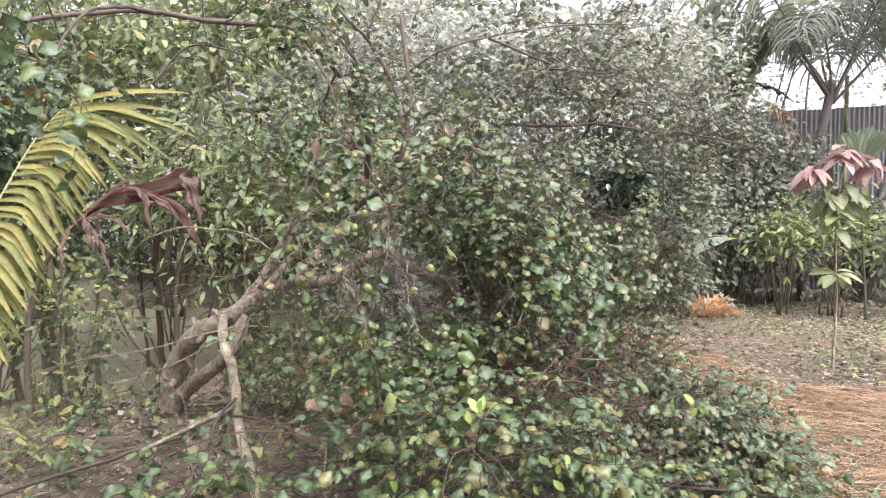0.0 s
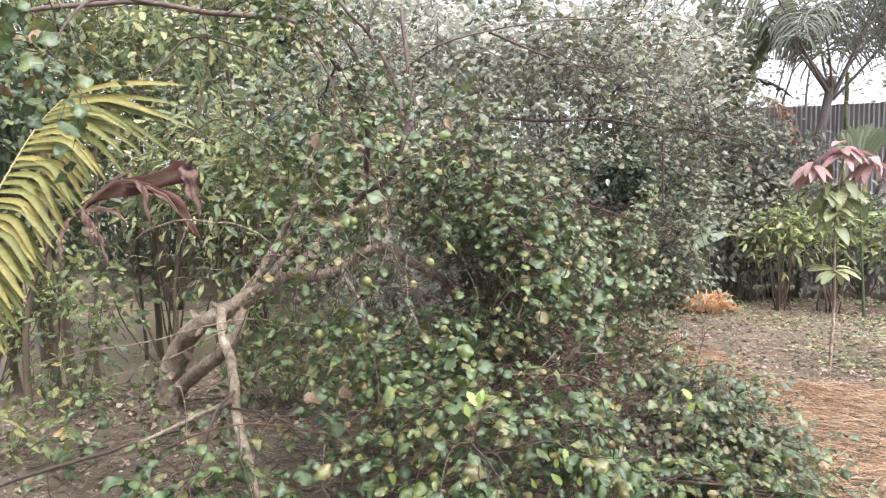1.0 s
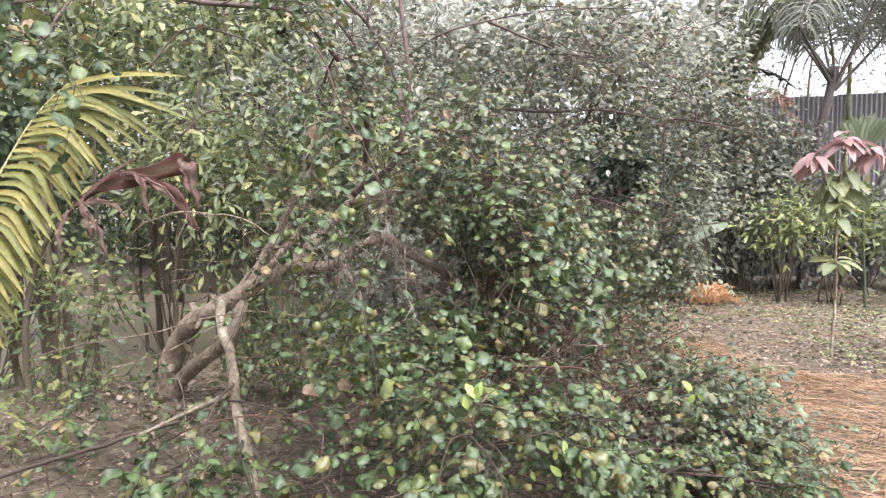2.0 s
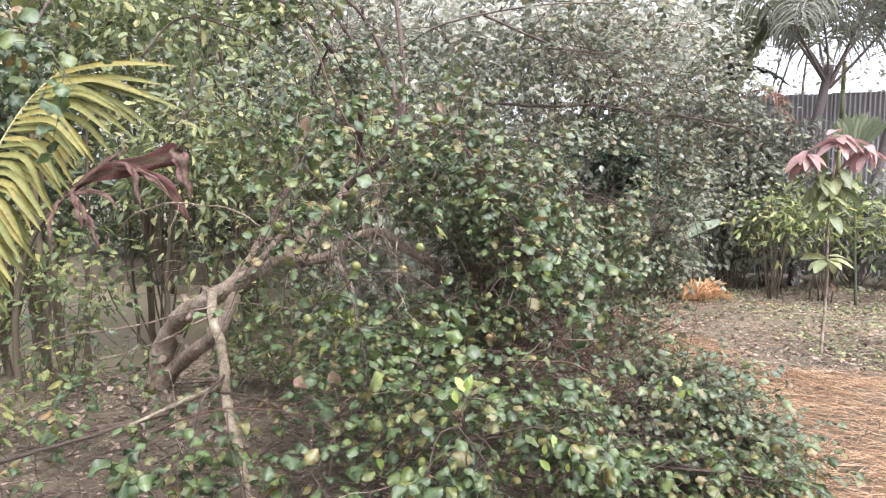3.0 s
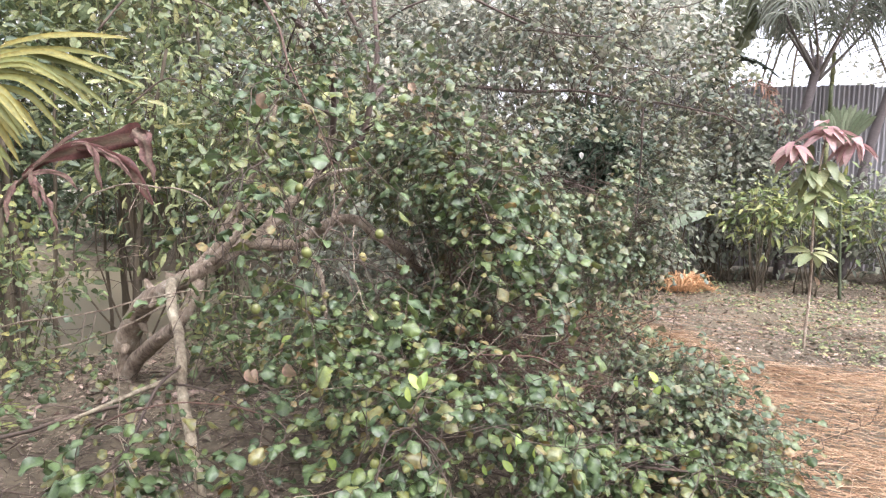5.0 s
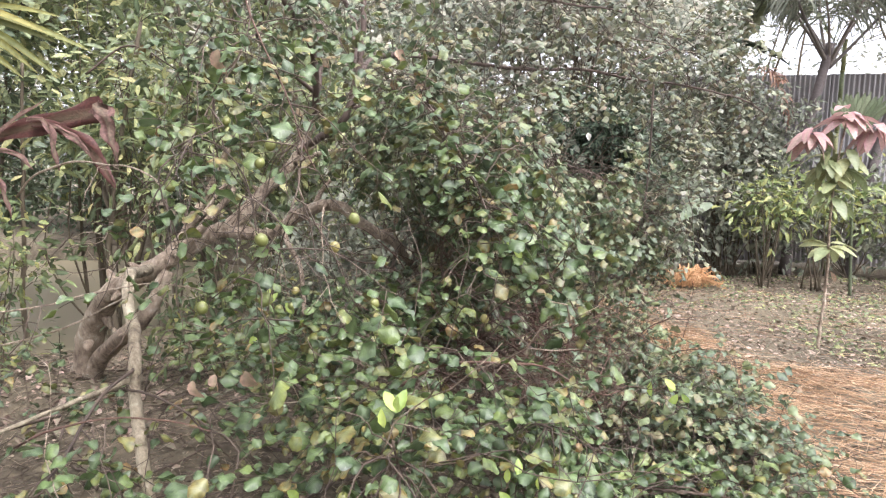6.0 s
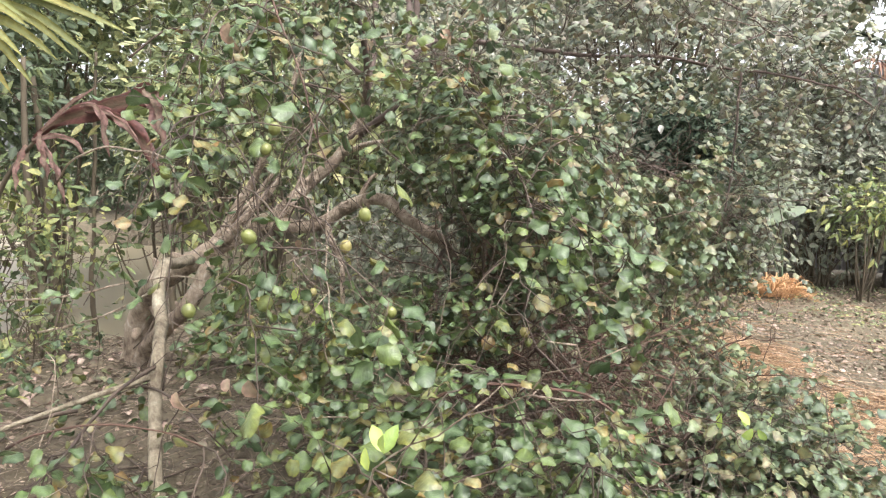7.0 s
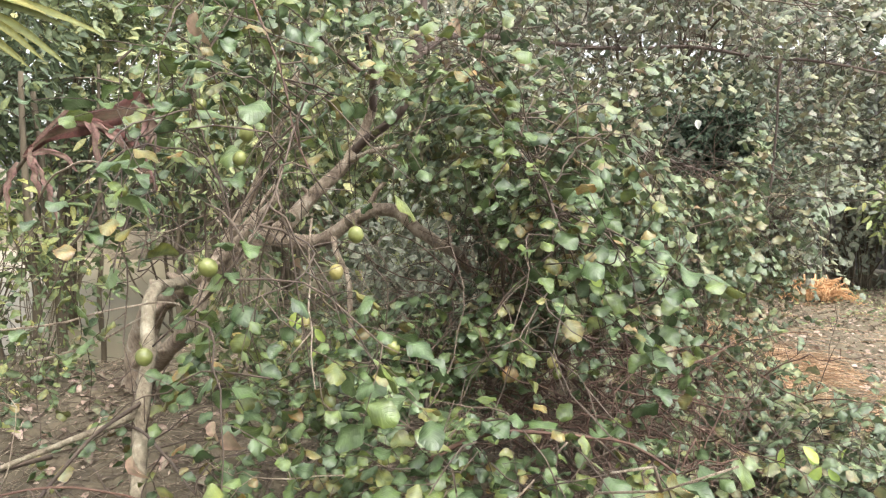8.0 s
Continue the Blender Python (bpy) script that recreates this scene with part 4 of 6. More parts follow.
def build_jujube():
    tree = thing("jujube_tree", (-2.11, 3.07, 0.02), "leaning jujube tree with tangled drooping branches and green fruit", "tree")
    limbs, lines = limb_points(), {}
    for key, (points, r0, r1, bark) in limbs.items():
        line = smooth_line(points, 0.04, 0.005 if r0 > 0.012 else 0.003)
        lines[key] = line
        g = tube(Geo(), line, r0, r1, 14 if r0 > 0.03 else 8 if r0 > 0.01 else 6, 0.035 if r0 > 0.02 else 0.025, 0.7 if key == "trunk" else 1.0)
        for _ in range(int(len(line) * 0.12) if r0 > 0.02 else 0):
            i = rng.integers(3, max(4, int(len(line) * 0.8)))
            d = unit(np.cross(line[i] - line[i - 1], rng.normal(0, 1, 3)))
            rad = r0 + (r1 - r0) * i / len(line)
            tube(g, [line[i], line[i] + d * rad * 1.25, line[i] + d * rad * 1.7], rad * 0.45, rad * 0.12, 7, 0.05)
        part("trunk" if key == "trunk" else "branch", g.mesh(key), bark, tree)
    joined, pale, single_twigs = Geo(), Geo(), []
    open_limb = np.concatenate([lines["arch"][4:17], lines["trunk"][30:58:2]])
    to_camera = unit(np.array([0.30, -0.948, 0.105]))

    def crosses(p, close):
        """Whether any of the points lies between the camera and the limbs kept in view."""
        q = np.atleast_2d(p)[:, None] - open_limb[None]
        out = q @ to_camera
        gap = np.linalg.norm(q - out[..., None] * to_camera, axis=2)
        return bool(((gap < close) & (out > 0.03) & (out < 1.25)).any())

    where, axis, normal, size, greyed = [], [], [], [], []
    for centre, radii, count, names, far in CLUMPS:
        source = np.concatenate([lines[n][len(lines[n]) // 4 :] for n in names])
        for b in range(count):
            twigs = Geo() if (not far and centre[1] < 2.6 and b % 2 == 0) else joined
            goal = np.array(centre) + in_ball(1)[0] * radii
            for _ in range(8):
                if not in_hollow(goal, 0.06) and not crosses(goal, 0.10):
                    break
                goal = np.array(centre) + in_ball(1)[0] * radii
            near = np.linalg.norm(source - goal, axis=1) + rng.random(len(source)) * (0.3 if centre[1] < 1.9 else 0.6)
            start = source[np.argmin(near)]
            span = np.linalg.norm(goal - start)
            mid = (start + goal) / 2 + np.array([0, 0, 0.10 * span]) + rng.normal(0, 0.17 * span, 3)
            past = goal + unit(goal - mid) * 0.18 + np.array([0, 0, -0.10])
            if past[2] < 0.06:
                past[2] = 0.06
            line = smooth_line([start, mid, goal, past], 0.05, 0.014)
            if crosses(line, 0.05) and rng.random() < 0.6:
                continue
            tube(twigs, line, 0.0032 if span > 0.5 else 0.0026, 0.0011, 5)
            length = len(line)
            first = int(length * (0.45 if span > 0.6 else 0.2))
            for i in range(max(1, first), length, 2):
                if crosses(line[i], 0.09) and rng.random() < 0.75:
                    continue
                along = unit(line[min(i + 1, length - 1)] - line[i - 1])
                out = unit(np.cross(along, rng.normal(0, 1, 3)))
                heading = unit(0.5 * along + out + np.array([0, 0, -0.15]))
                reach = rng.uniform(0.07, 0.28)
                gap = 0.030 if far or centre[1] > 1.9 else 0.032
                steps = max(2, int(reach / gap))
                p = line[i].copy()
                spray = [p.copy()]
                side = unit(np.cross(heading, [0, 0, 1.0]))
                for s in range(steps):
                    heading = unit(heading + np.array([0, 0, -0.09]) + rng.normal(0, 0.10, 3))
                    p = p + heading * gap
                    if p[2] < 0.04:
                        break
                    spray.append(p.copy())
                    sg = 1 if s % 2 else -1
                    where.append(p)
                    lie = 0.5 * heading + sg * 0.8 * side + np.array([0, 0, -0.22]) + rng.normal(0, 0.30, 3)
                    lie[2] *= 0.45 if far else 0.55
                    axis.append(unit(lie))
                    normal.append(unit(np.array([0, -0.12, 1.0]) + rng.normal(0, 0.30 if far else 0.38, 3)))
                    size.append(rng.uniform(0.032, 0.054) if far else rng.uniform(0.030, 0.058) if centre[1] > 1.9 else rng.uniform(0.027, 0.050) if rng.random() < 0.76 else rng.uniform(0.050, 0.070))
                    size[-1] *= 1.15 if centre[0] < -0.4 and centre[1] < 1.3 and centre[2] < 1.0 else 1.0
                    greyed.append(far)
                if len(spray) > 1:
                    tube(twigs, spray, 0.0014, 0.0008, 3)
            if twigs is not joined:
                single_twigs.append(twigs)
        for _ in range(int(count * (0.45 if centre[1] > 1.9 else 0.35))):
            # bare, forked, crooked twigs
            p = np.array(centre) + in_ball(1)[0] * radii
            if in_hollow(p, 0.15):
                continue
            d = unit(rng.normal(0, 1, 3) + np.array([0, 0, 0.2]))
            line = [p]
            for _ in range(rng.integers(5, 13)):
                d = unit(d + rng.normal(0, 0.28, 3))
                p = p + d * 0.06
                if p[2] < 0.04:
                    break
                line.append(p)
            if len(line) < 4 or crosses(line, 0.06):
                continue
            bare = joined if far or rng.random() < 0.85 else pale
            tube(bare, line, 0.0034 if far else 0.0022, 0.0010, 4)
            for k in range(2, len(line) - 1, 2):
                e = unit(d + rng.normal(0, 0.8, 3))
                tube(bare, [line[k], line[k] + e * 0.05, line[k] + e * 0.10 + rng.normal(0, 0.012, 3)], 0.0018, 0.0009, 3)
    for _ in range(18):
        # fine pale twigs that cross the forked limb
        p = np.array([-0.95, 2.30, 1.05]) + in_ball(1)[0] * (0.72, 0.26, 0.42)
        d = unit(rng.normal(0, 1, 3) * (1.0, 0.4, 0.8))
        line = [p]
        for _ in range(rng.integers(5, 12)):
            d = unit(d + rng.normal(0, 0.22, 3))
            p = p + d * 0.05
            line.append(p)
        fine = pale if rng.random() < 0.6 else joined
        tube(fine, line, 0.0026, 0.0010, 4)
        for k in range(1, len(line) - 1, 2):
            e = unit(d + rng.normal(0, 0.8, 3))
            tube(fine, [line[k], line[k] + e * 0.04, line[k] + e * 0.09 + rng.normal(0, 0.010, 3)], 0.0014, 0.0007, 3)
    red = Geo()
    for n in range(300):
        p = np.array([0.75, 2.65, 0.45]) + in_ball(1)[0] * (0.75, 0.75, 0.32) if n < 180 else np.array([0.50, 2.25, 0.78]) + in_ball(1)[0] * (0.5, 0.4, 0.34)
        d = unit(rng.normal(0, 1, 3) * (1, 1, 0.6))
        line = [p]
        for _ in range(rng.integers(5, 12)):
            d = unit(d + rng.normal(0, 0.25, 3))
            p = p + d * 0.055
            if p[2] < 0.03:
                break
            line.append(p)
        if len(line) > 3:
            tube(red, line, 0.0032, 0.0012, 4)
            for k in range(1, len(line) - 1, 2):
                e = unit(d + rng.normal(0, 0.9, 3))
                tube(red, [line[k], line[k] + e * 0.05, line[k] + e * 0.11 + rng.normal(0, 0.012, 3)], 0.0016, 0.0008, 3)
    tagged(part("bare_twig_tangle", red.mesh("bare_twig_tangle"), RED_TWIG, tree, "tangle of bare red-brown twigs"), kind="stuff")
    tagged(part("bare_twig_tangle", pale.mesh("bare_twig_tangle"), BARK, tree), kind="stuff")
    for g in single_twigs[:280]:
        part("twig", g.mesh("twig"), TWIG, tree)
    tagged(part("twig_tangle", joined.mesh("twig_tangle"), TWIG, tree), kind="stuff")
    where, axis, normal, size, greyed = map(np.array, (where, axis, normal, size, greyed))
    # leaves between the forked limb and the camera are thinned to show it
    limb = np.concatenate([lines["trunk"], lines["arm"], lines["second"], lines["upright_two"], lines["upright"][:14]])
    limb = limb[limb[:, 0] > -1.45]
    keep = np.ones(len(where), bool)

    def clear_sight(limb, way, reach, close, share):
        """Thins the leaves between a limb and the camera, along way."""
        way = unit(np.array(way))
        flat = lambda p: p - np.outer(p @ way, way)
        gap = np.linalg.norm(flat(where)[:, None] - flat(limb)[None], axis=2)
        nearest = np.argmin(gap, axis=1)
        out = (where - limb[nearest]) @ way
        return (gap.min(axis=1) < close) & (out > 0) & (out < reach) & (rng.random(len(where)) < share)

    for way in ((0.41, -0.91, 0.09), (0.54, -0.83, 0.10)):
        keep &= ~clear_sight(limb, way, 2.2, 0.085, 0.56)
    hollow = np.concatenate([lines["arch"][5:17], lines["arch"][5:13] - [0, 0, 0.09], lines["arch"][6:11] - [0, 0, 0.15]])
    keep &= ~clear_sight(lines["hanging"][16:], (0.42, -0.88, 0.22), 1.2, 0.06, 0.6)
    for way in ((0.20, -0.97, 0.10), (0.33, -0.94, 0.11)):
        keep &= ~clear_sight(hollow, way, 1.9, 0.09, 0.78)
    # the long level branch is cleared towards the camera too
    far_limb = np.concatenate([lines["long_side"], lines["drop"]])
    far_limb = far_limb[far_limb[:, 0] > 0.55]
    keep &= ~clear_sight(far_limb, (-0.10, -0.98, -0.13), 2.4, 0.07, 0.8)
    # the crown is opened along the camera's line of sight
    keep &= ~(in_hollow(where) & (rng.random(len(where)) < 0.98))
    where, axis, normal, size, greyed = (a[keep] for a in (where, axis, normal, size, greyed))
    nearest = np.argsort(where[:, 1] + 3 * greyed)[:300]
    single = np.zeros(len(where), bool)
    single[nearest] = True
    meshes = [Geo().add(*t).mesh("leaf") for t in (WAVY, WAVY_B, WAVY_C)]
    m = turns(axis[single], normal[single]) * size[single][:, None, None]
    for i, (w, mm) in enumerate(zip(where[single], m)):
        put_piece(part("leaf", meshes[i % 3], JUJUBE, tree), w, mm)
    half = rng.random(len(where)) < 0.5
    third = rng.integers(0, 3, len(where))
    close = ~single & (greyed == 0) & (where[:, 1] < 2.1)
    back = (greyed == 0) & (where[:, 1] >= 2.1)
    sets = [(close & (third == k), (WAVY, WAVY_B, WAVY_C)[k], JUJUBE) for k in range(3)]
    # leaves farther back take the copies coloured for haze
    sets += [(back & half, ROUND, JUJUBE_MID), (back & ~half, ROUND_B, JUJUBE_MID), ((greyed == 1) & half, ROUND_LOW, JUJUBE_FAR), ((greyed == 1) & ~half, ROUND_B, JUJUBE_FAR)]
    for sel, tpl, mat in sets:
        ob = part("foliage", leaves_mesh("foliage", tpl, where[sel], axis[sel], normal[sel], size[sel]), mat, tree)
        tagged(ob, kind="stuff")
    # fruit on short stalks
    v, f = ball(8, 12, 1.12)
    g = Geo().add(v, f)
    tube(g, [(0, 0, 1.05), (0.05, 0, 1.5), (0.0, 0.1, 2.0)], 0.09, 0.06, 5)
    fruit = g.mesh("fruit")
    known = [(0.20, 1.22, 1.21), (0.44, 1.79, 1.44), (0.36, 1.80, 1.45), (0.30, 1.30, 1.03), (-0.23, 1.08, 1.38), (-0.13, 1.22, 1.57), (-0.02, 1.20, 1.45), (0.04, 1.14, 1.50), (0.12, 0.90, 1.26), (-0.07, 0.95, 1.07), (0.61, 1.77, 0.86), (0.60, 1.74, 0.90), (-0.02, 1.43, 0.98), (-0.03, 1.49, 1.02), (-0.06, 1.42, 0.97), (-0.82, 0.66, 1.88), (-0.75, 0.55, 1.80), (0.28, 1.15, 1.30)]
    pool = where[(where[:, 1] < 3.6) & (where[:, 2] > 0.35)]
    for p in [*known, *(pool[rng.integers(0, len(pool), 36)] + np.array([0, 0, -0.035]))]:
        r = rng.uniform(0.0125, 0.0165)
        tilt = np.array(Euler((rng.normal(0, 0.3), rng.normal(0, 0.3), rng.uniform(0, 6))).to_matrix())
        put_piece(part("fruit", fruit, FRUIT, tree), p, tilt * r)
    # bright young shoots and dry leaves that hang on
    young = Geo().add(*LONGISH).mesh("young_leaf")
    dry = Geo().add(*CURLED).mesh("dry_leaf")

    def shoot(p, n, reach, spread=0.05):
        for _ in range(n):
            ax = unit(np.array([rng.normal(0, 0.4), rng.normal(-0.1, 0.3), rng.uniform(0.5, 1.2)]))
            no = unit(np.array([0, -0.9, 0.5]) + rng.normal(0, 0.4, 3))
            q = np.array(p) + rng.normal(0, spread, 3) * np.array([1, 0.6, 0.7])
            put_piece(part("young_leaf", young, YOUNG, tree, "bright yellow-green young leaf"), q, turns(ax[None], no[None])[0] * reach * rng.uniform(0.7, 1.2))

    shoot((0.49, 0.72, 0.90), 4, 0.055, 0.016)
    shoot((0.27, 0.9, 0.57), 5, 0.055)
    shoot((1.38, 2.12, 0.52), 6, 0.055, 0.04)
    shoot((0.71, 1.55, 1.16), 3, 0.042, 0.025)
    shoot((-0.35, 1.95, 0.78), 6, 0.06, 0.08)
    shoot((0.75, 1.1, 0.55), 6, 0.045, 0.05)
    for p, reach in (((-0.19, 1.29, 1.79), 0.075), ((-0.72, 0.52, 2.02), 0.065), ((-0.08, 1.21, 0.82), 0.075), ((-0.09, 0.93, 0.88), 0.055), ((-0.34, 1.5, 0.70), 0.06), ((0.15, 2.2, 1.95), 0.06), ((-0.4, 2.1, 1.1), 0.06), ((0.9, 1.9, 0.55), 0.07)):
        ax = unit(np.array([rng.normal(0, 0.25), rng.normal(0, 0.2), -1.0]))
        no = unit(np.array([rng.normal(0, 0.4), -1.0, 0.2]))
        put_piece(part("dry_leaf", dry, DRY, tree, "dry tan leaf still hanging"), p, turns(ax[None], no[None])[0] * reach)
    ax, no = np.array([[0.3, -0.1, -0.95]]), np.array([[0.1, -1.0, 0.3]])
    put_piece(part("dry_leaf", Geo().add(*CURLED).mesh("bleached_leaf"), PALE_DRY, tree, "bleached whitish leaf still hanging"), (1.01, 2.91, 1.65), turns(ax, no)[0] * 0.04)


build_jujube()


# ---- shrubs and background trees ----
def shrub(name, label, category, base, centre, radii, count, template, material, leaf, stems=5, group="", thick=0.012, clump=18, up=0.8):
    """A woody plant: stems from the base into the crown, clumps of leaves round the stem ends."""
    top = thing(name, base, label, category, group)
    centre, radii, base = map(lambda a: np.array(a, float), (centre, radii, base))
    g = Geo()
    tips = []
    for _ in range(stems):
        goal = centre + in_ball(1)[0] * radii * 0.8
        foot = base + np.array([rng.normal(0, 0.05), rng.normal(0, 0.05), -0.03])
        mid = (foot + goal) / 2 + rng.normal(0, 0.12, 3) * np.linalg.norm(goal - foot) * 0.5
        line = smooth_line([foot, mid, goal], 0.15, 0.01)
        tube(g, line, thick, thick * 0.35, 6)
        tips.extend(line[len(line) // 2 :])
    tips = np.array(tips)
    groups = max(1, count // clump)
    hearts = centre + in_ball(groups) * radii
    for h in hearts[: min(groups, 160)]:
        s = tips[np.argmin(np.linalg.norm(tips - h, axis=1))]
        tube(g, smooth_line([s, (s + h) / 2 + rng.normal(0, 0.03, 3), h], 0.2), thick * 0.3, thick * 0.12, 3)
    part("stem", g.mesh("stem"), STEM, top)
    spread = leaf * 1.7
    pick = rng.integers(0, groups, count)
    off = rng.normal(0, 1, (count, 3)) * spread * np.array([1, 1, 0.7])
    where = hearts[pick] + off
    axis = unit(off + rng.normal(0, spread * 0.8, (count, 3)) + np.array([0, 0, -0.3 * spread]))
    normal = unit(np.array([0, -0.2, up]) + rng.normal(0, 0.5, (count, 3)))
    size = leaf * rng.uniform(0.6, 1.25, count)
    ob = part("foliage", leaves_mesh("foliage", template, where, axis, normal, size), material, top)
    tagged(ob, kind="stuff")
    return top


BACK = "shrubs behind the jujube tree"
shrub("shrub", "leafy pale green shrub with long narrow leaves beside the pond", "shrub", (-2.4, 4.5, 0), (-2.5, 4.6, 1.75), (0.75, 0.5, 0.85), 1500, LANCE, MIDWOOD, 0.13, 7, BACK)
shrub("shrub", "dense pale green shrub behind the jujube trunk", "shrub", (-1.5, 5.2, 0), (-1.5, 5.2, 1.6), (0.9, 0.6, 1.3), 2000, OVAL_LOW, MIDWOOD, 0.12, 8, BACK)
shrub("shrub", "tall leafy shrub behind the saplings", "shrub", (-3.4, 5.2, -0.45), (-3.4, 5.2, 2.5), (1.2, 0.6, 1.3), 2300, OVAL_LOW, MIDWOOD, 0.11, 8, BACK)
shrub("shrub", "low shrub with haze-paled leaves under the jujube canopy", "shrub", (-0.6, 4.2, 0), (-0.6, 4.2, 0.75), (0.8, 0.45, 0.65), 2400, OVAL_LOW, UNDERWOOD, 0.075, 8, BACK)
shrub("shrub", "tangled shrub with haze-paled leaves under the jujube canopy", "shrub", (0.5, 5.0, 0), (0.5, 5.0, 1.0), (0.8, 0.5, 0.9), 2600, OVAL_LOW, UNDERWOOD, 0.075, 8, BACK)
shrub("shrub", "tall shrub with fine haze-paled leaves", "shrub", (-0.3, 6.4, 0), (-0.35, 6.4, 2.3), (1.15, 0.8, 1.6), 4200, OVAL_LOW, FAR, 0.09, 9, BACK)
shrub("shrub", "fine-leaved shrub coloured dark for shade behind the fruiting branches", "shrub", (1.9, 6.9, 0), (1.45, 7.4, 1.6), (0.95, 0.5, 1.15), 5200, OVAL_LOW, SHRUB_DARK, 0.09, 9, BACK)
# added filler, no real plant: its colour stands for shade
shrub("shrub", "near-black leafy filler added for the shade in the crown's hollow", "shrub", (1.3, 5.35, 0), (1.25, 5.4, 1.65), (0.42, 0.30, 0.45), 4200, OVAL_LOW, HOLLOW_SHADE, 0.07, 7, BACK)
# added as a leafy roof that keeps sky light off the gap
shrub("tree", "leafy crown added over the back of the yard to shade the hollow", "tree", (0.7, 7.6, 0), (0.9, 6.5, 3.15), (1.6, 0.9, 0.42), 4200, OVAL_LOW, FAR, 0.10, 10, "", 0.03)
shrub("shrub", "tall shrub with fine haze-paled leaves", "shrub", (-1.4, 7.0, 0), (-1.4, 7.0, 2.8), (1.6, 0.8, 1.6), 4600, OVAL_LOW, FAR, 0.11, 9, BACK)
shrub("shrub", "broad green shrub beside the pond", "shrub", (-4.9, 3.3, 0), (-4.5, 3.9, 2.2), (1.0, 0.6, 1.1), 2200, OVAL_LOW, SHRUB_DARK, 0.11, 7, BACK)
shrub("shrub", "small leafy plant with yellow-green leaves on bare soil", "shrub", (-2.35, 1.95, 0), (-2.35, 1.95, 0.25), (0.22, 0.20, 0.22), 150, LANCE, BRIGHT, 0.09, 6, "", 0.005, 10)
shrub("shrub", "small weedy plant at the foot of the saplings", "shrub", (-2.9, 3.1, 0), (-2.9, 3.1, 0.22), (0.35, 0.25, 0.20), 130, LANCE, SHRUB, 0.08, 7, "weedy plants at the pond's edge", 0.005, 10)
shrub("shrub", "small weedy plant beside the jujube trunk", "shrub", (-2.6, 2.7, 0), (-2.6, 2.7, 0.26), (0.28, 0.25, 0.22), 120, OVAL_LOW, SHRUB, 0.07, 7, "weedy plants at the pond's edge", 0.005, 10)
shrub("shrub", "small weedy plant with yellow leaves by the water", "shrub", (-3.5, 3.4, -0.1), (-3.45, 3.5, 0.62), (0.5, 0.3, 0.25), 90, LANCE, BRIGHT, 0.09, 7, "weedy plants at the pond's edge", 0.005, 10)
shrub("shrub", "low leafy shrub under the forked trunk", "shrub", (-1.2, 3.3, 0), (-1.2, 3.3, 0.55), (0.55, 0.35, 0.45), 900, LANCE, SHRUB, 0.08, 8, "weedy plants at the pond's edge", 0.006, 12)
shrub("shrub", "loose bushy plant with small leaves before the pond", "shrub", (-2.75, 2.95, 0), (-2.7, 3.0, 0.85), (0.40, 0.35, 0.35), 220, OVAL_LOW, SHRUB, 0.075, 9, "weedy plants at the pond's edge", 0.006, 7)
shrub("shrub", "loose bushy plant with yellowing leaves by the water", "shrub", (-3.8, 3.3, -0.05), (-3.5, 3.5, 1.05), (0.6, 0.3, 0.35), 190, OVAL_LOW, BRIGHT, 0.085, 12, "weedy plants at the pond's edge", 0.006, 7)
UNDER = "undergrowth along the fence"
shrub("shrub", "low yellow-green shrub in front of the fence", "shrub", (4.3, 8.4, 0), (4.25, 8.3, 1.15), (0.55, 0.35, 0.32), 420, LANCE, BRIGHT, 0.13, 8, UNDER, 0.012, 9)
shrub("shrub", "low yellow-green shrub in front of the fence", "shrub", (5.4, 8.4, 0), (5.3, 8.2, 1.1), (0.7, 0.4, 0.40), 520, LANCE, BRIGHT, 0.13, 8, UNDER, 0.012, 9)
shrub("shrub", "low yellow-green shrub in front of the fence", "shrub", (3.65, 8.4, 0), (3.65, 8.4, 1.1), (0.42, 0.3, 0.36), 330, LANCE, BRIGHT, 0.12, 8, UNDER, 0.012, 9)
shrub("shrub", "dark leafy undergrowth against the fence", "shrub", (3.3, 9.2, 0), (3.3, 9.3, 1.05), (1.0, 0.6, 0.90), 1900, OVAL_LOW, UNDERWOOD, 0.11, 9, UNDER)
shrub("shrub", "grey-green shrub against the fence", "shrub", (4.0, 9.7, 0), (4.0, 9.8, 1.35), (0.8, 0.4, 0.75), 1700, OVAL_LOW, UNDERWOOD, 0.11, 9, UNDER)
shrub("shrub", "dark leafy undergrowth against the fence", "shrub", (5.2, 9.6, 0), (5.2, 9.7, 0.9), (1.3, 0.6, 0.8), 2600, OVAL_LOW, UNDERWOOD, 0.11, 9, UNDER)
shrub("shrub", "dark leafy undergrowth against the fence", "shrub", (7.2, 9.4, 0), (7.2, 9.5, 1.0), (1.3, 0.7, 0.95), 2200, OVAL_LOW, UNDERWOOD, 0.11, 9, UNDER)
shrub("shrub", "dark tangled shrub behind the fruiting branches", "shrub", (2.2, 8.4, 0), (2.1, 8.4, 1.3), (0.8, 0.6, 1.2), 2600, OVAL_LOW, UNDERWOOD, 0.09, 9, UNDER)
shrub("shrub", "tall grey-green shrub climbing the fence", "shrub", (3.5, 9.3, 0), (3.4, 9.4, 2.2), (0.60, 0.4, 0.65), 1500, OVAL_LOW, UNDERWOOD, 0.09, 9, UNDER, 0.010, 10)
shrub("shrub", "thin shrub with haze-paled leaves in front of the fence", "shrub", (4.1, 9.5, 0), (4.0, 9.5, 2.05), (0.50, 0.3, 0.70), 1100, OVAL_LOW, UNDERWOOD, 0.09, 9, UNDER, 0.010, 8)
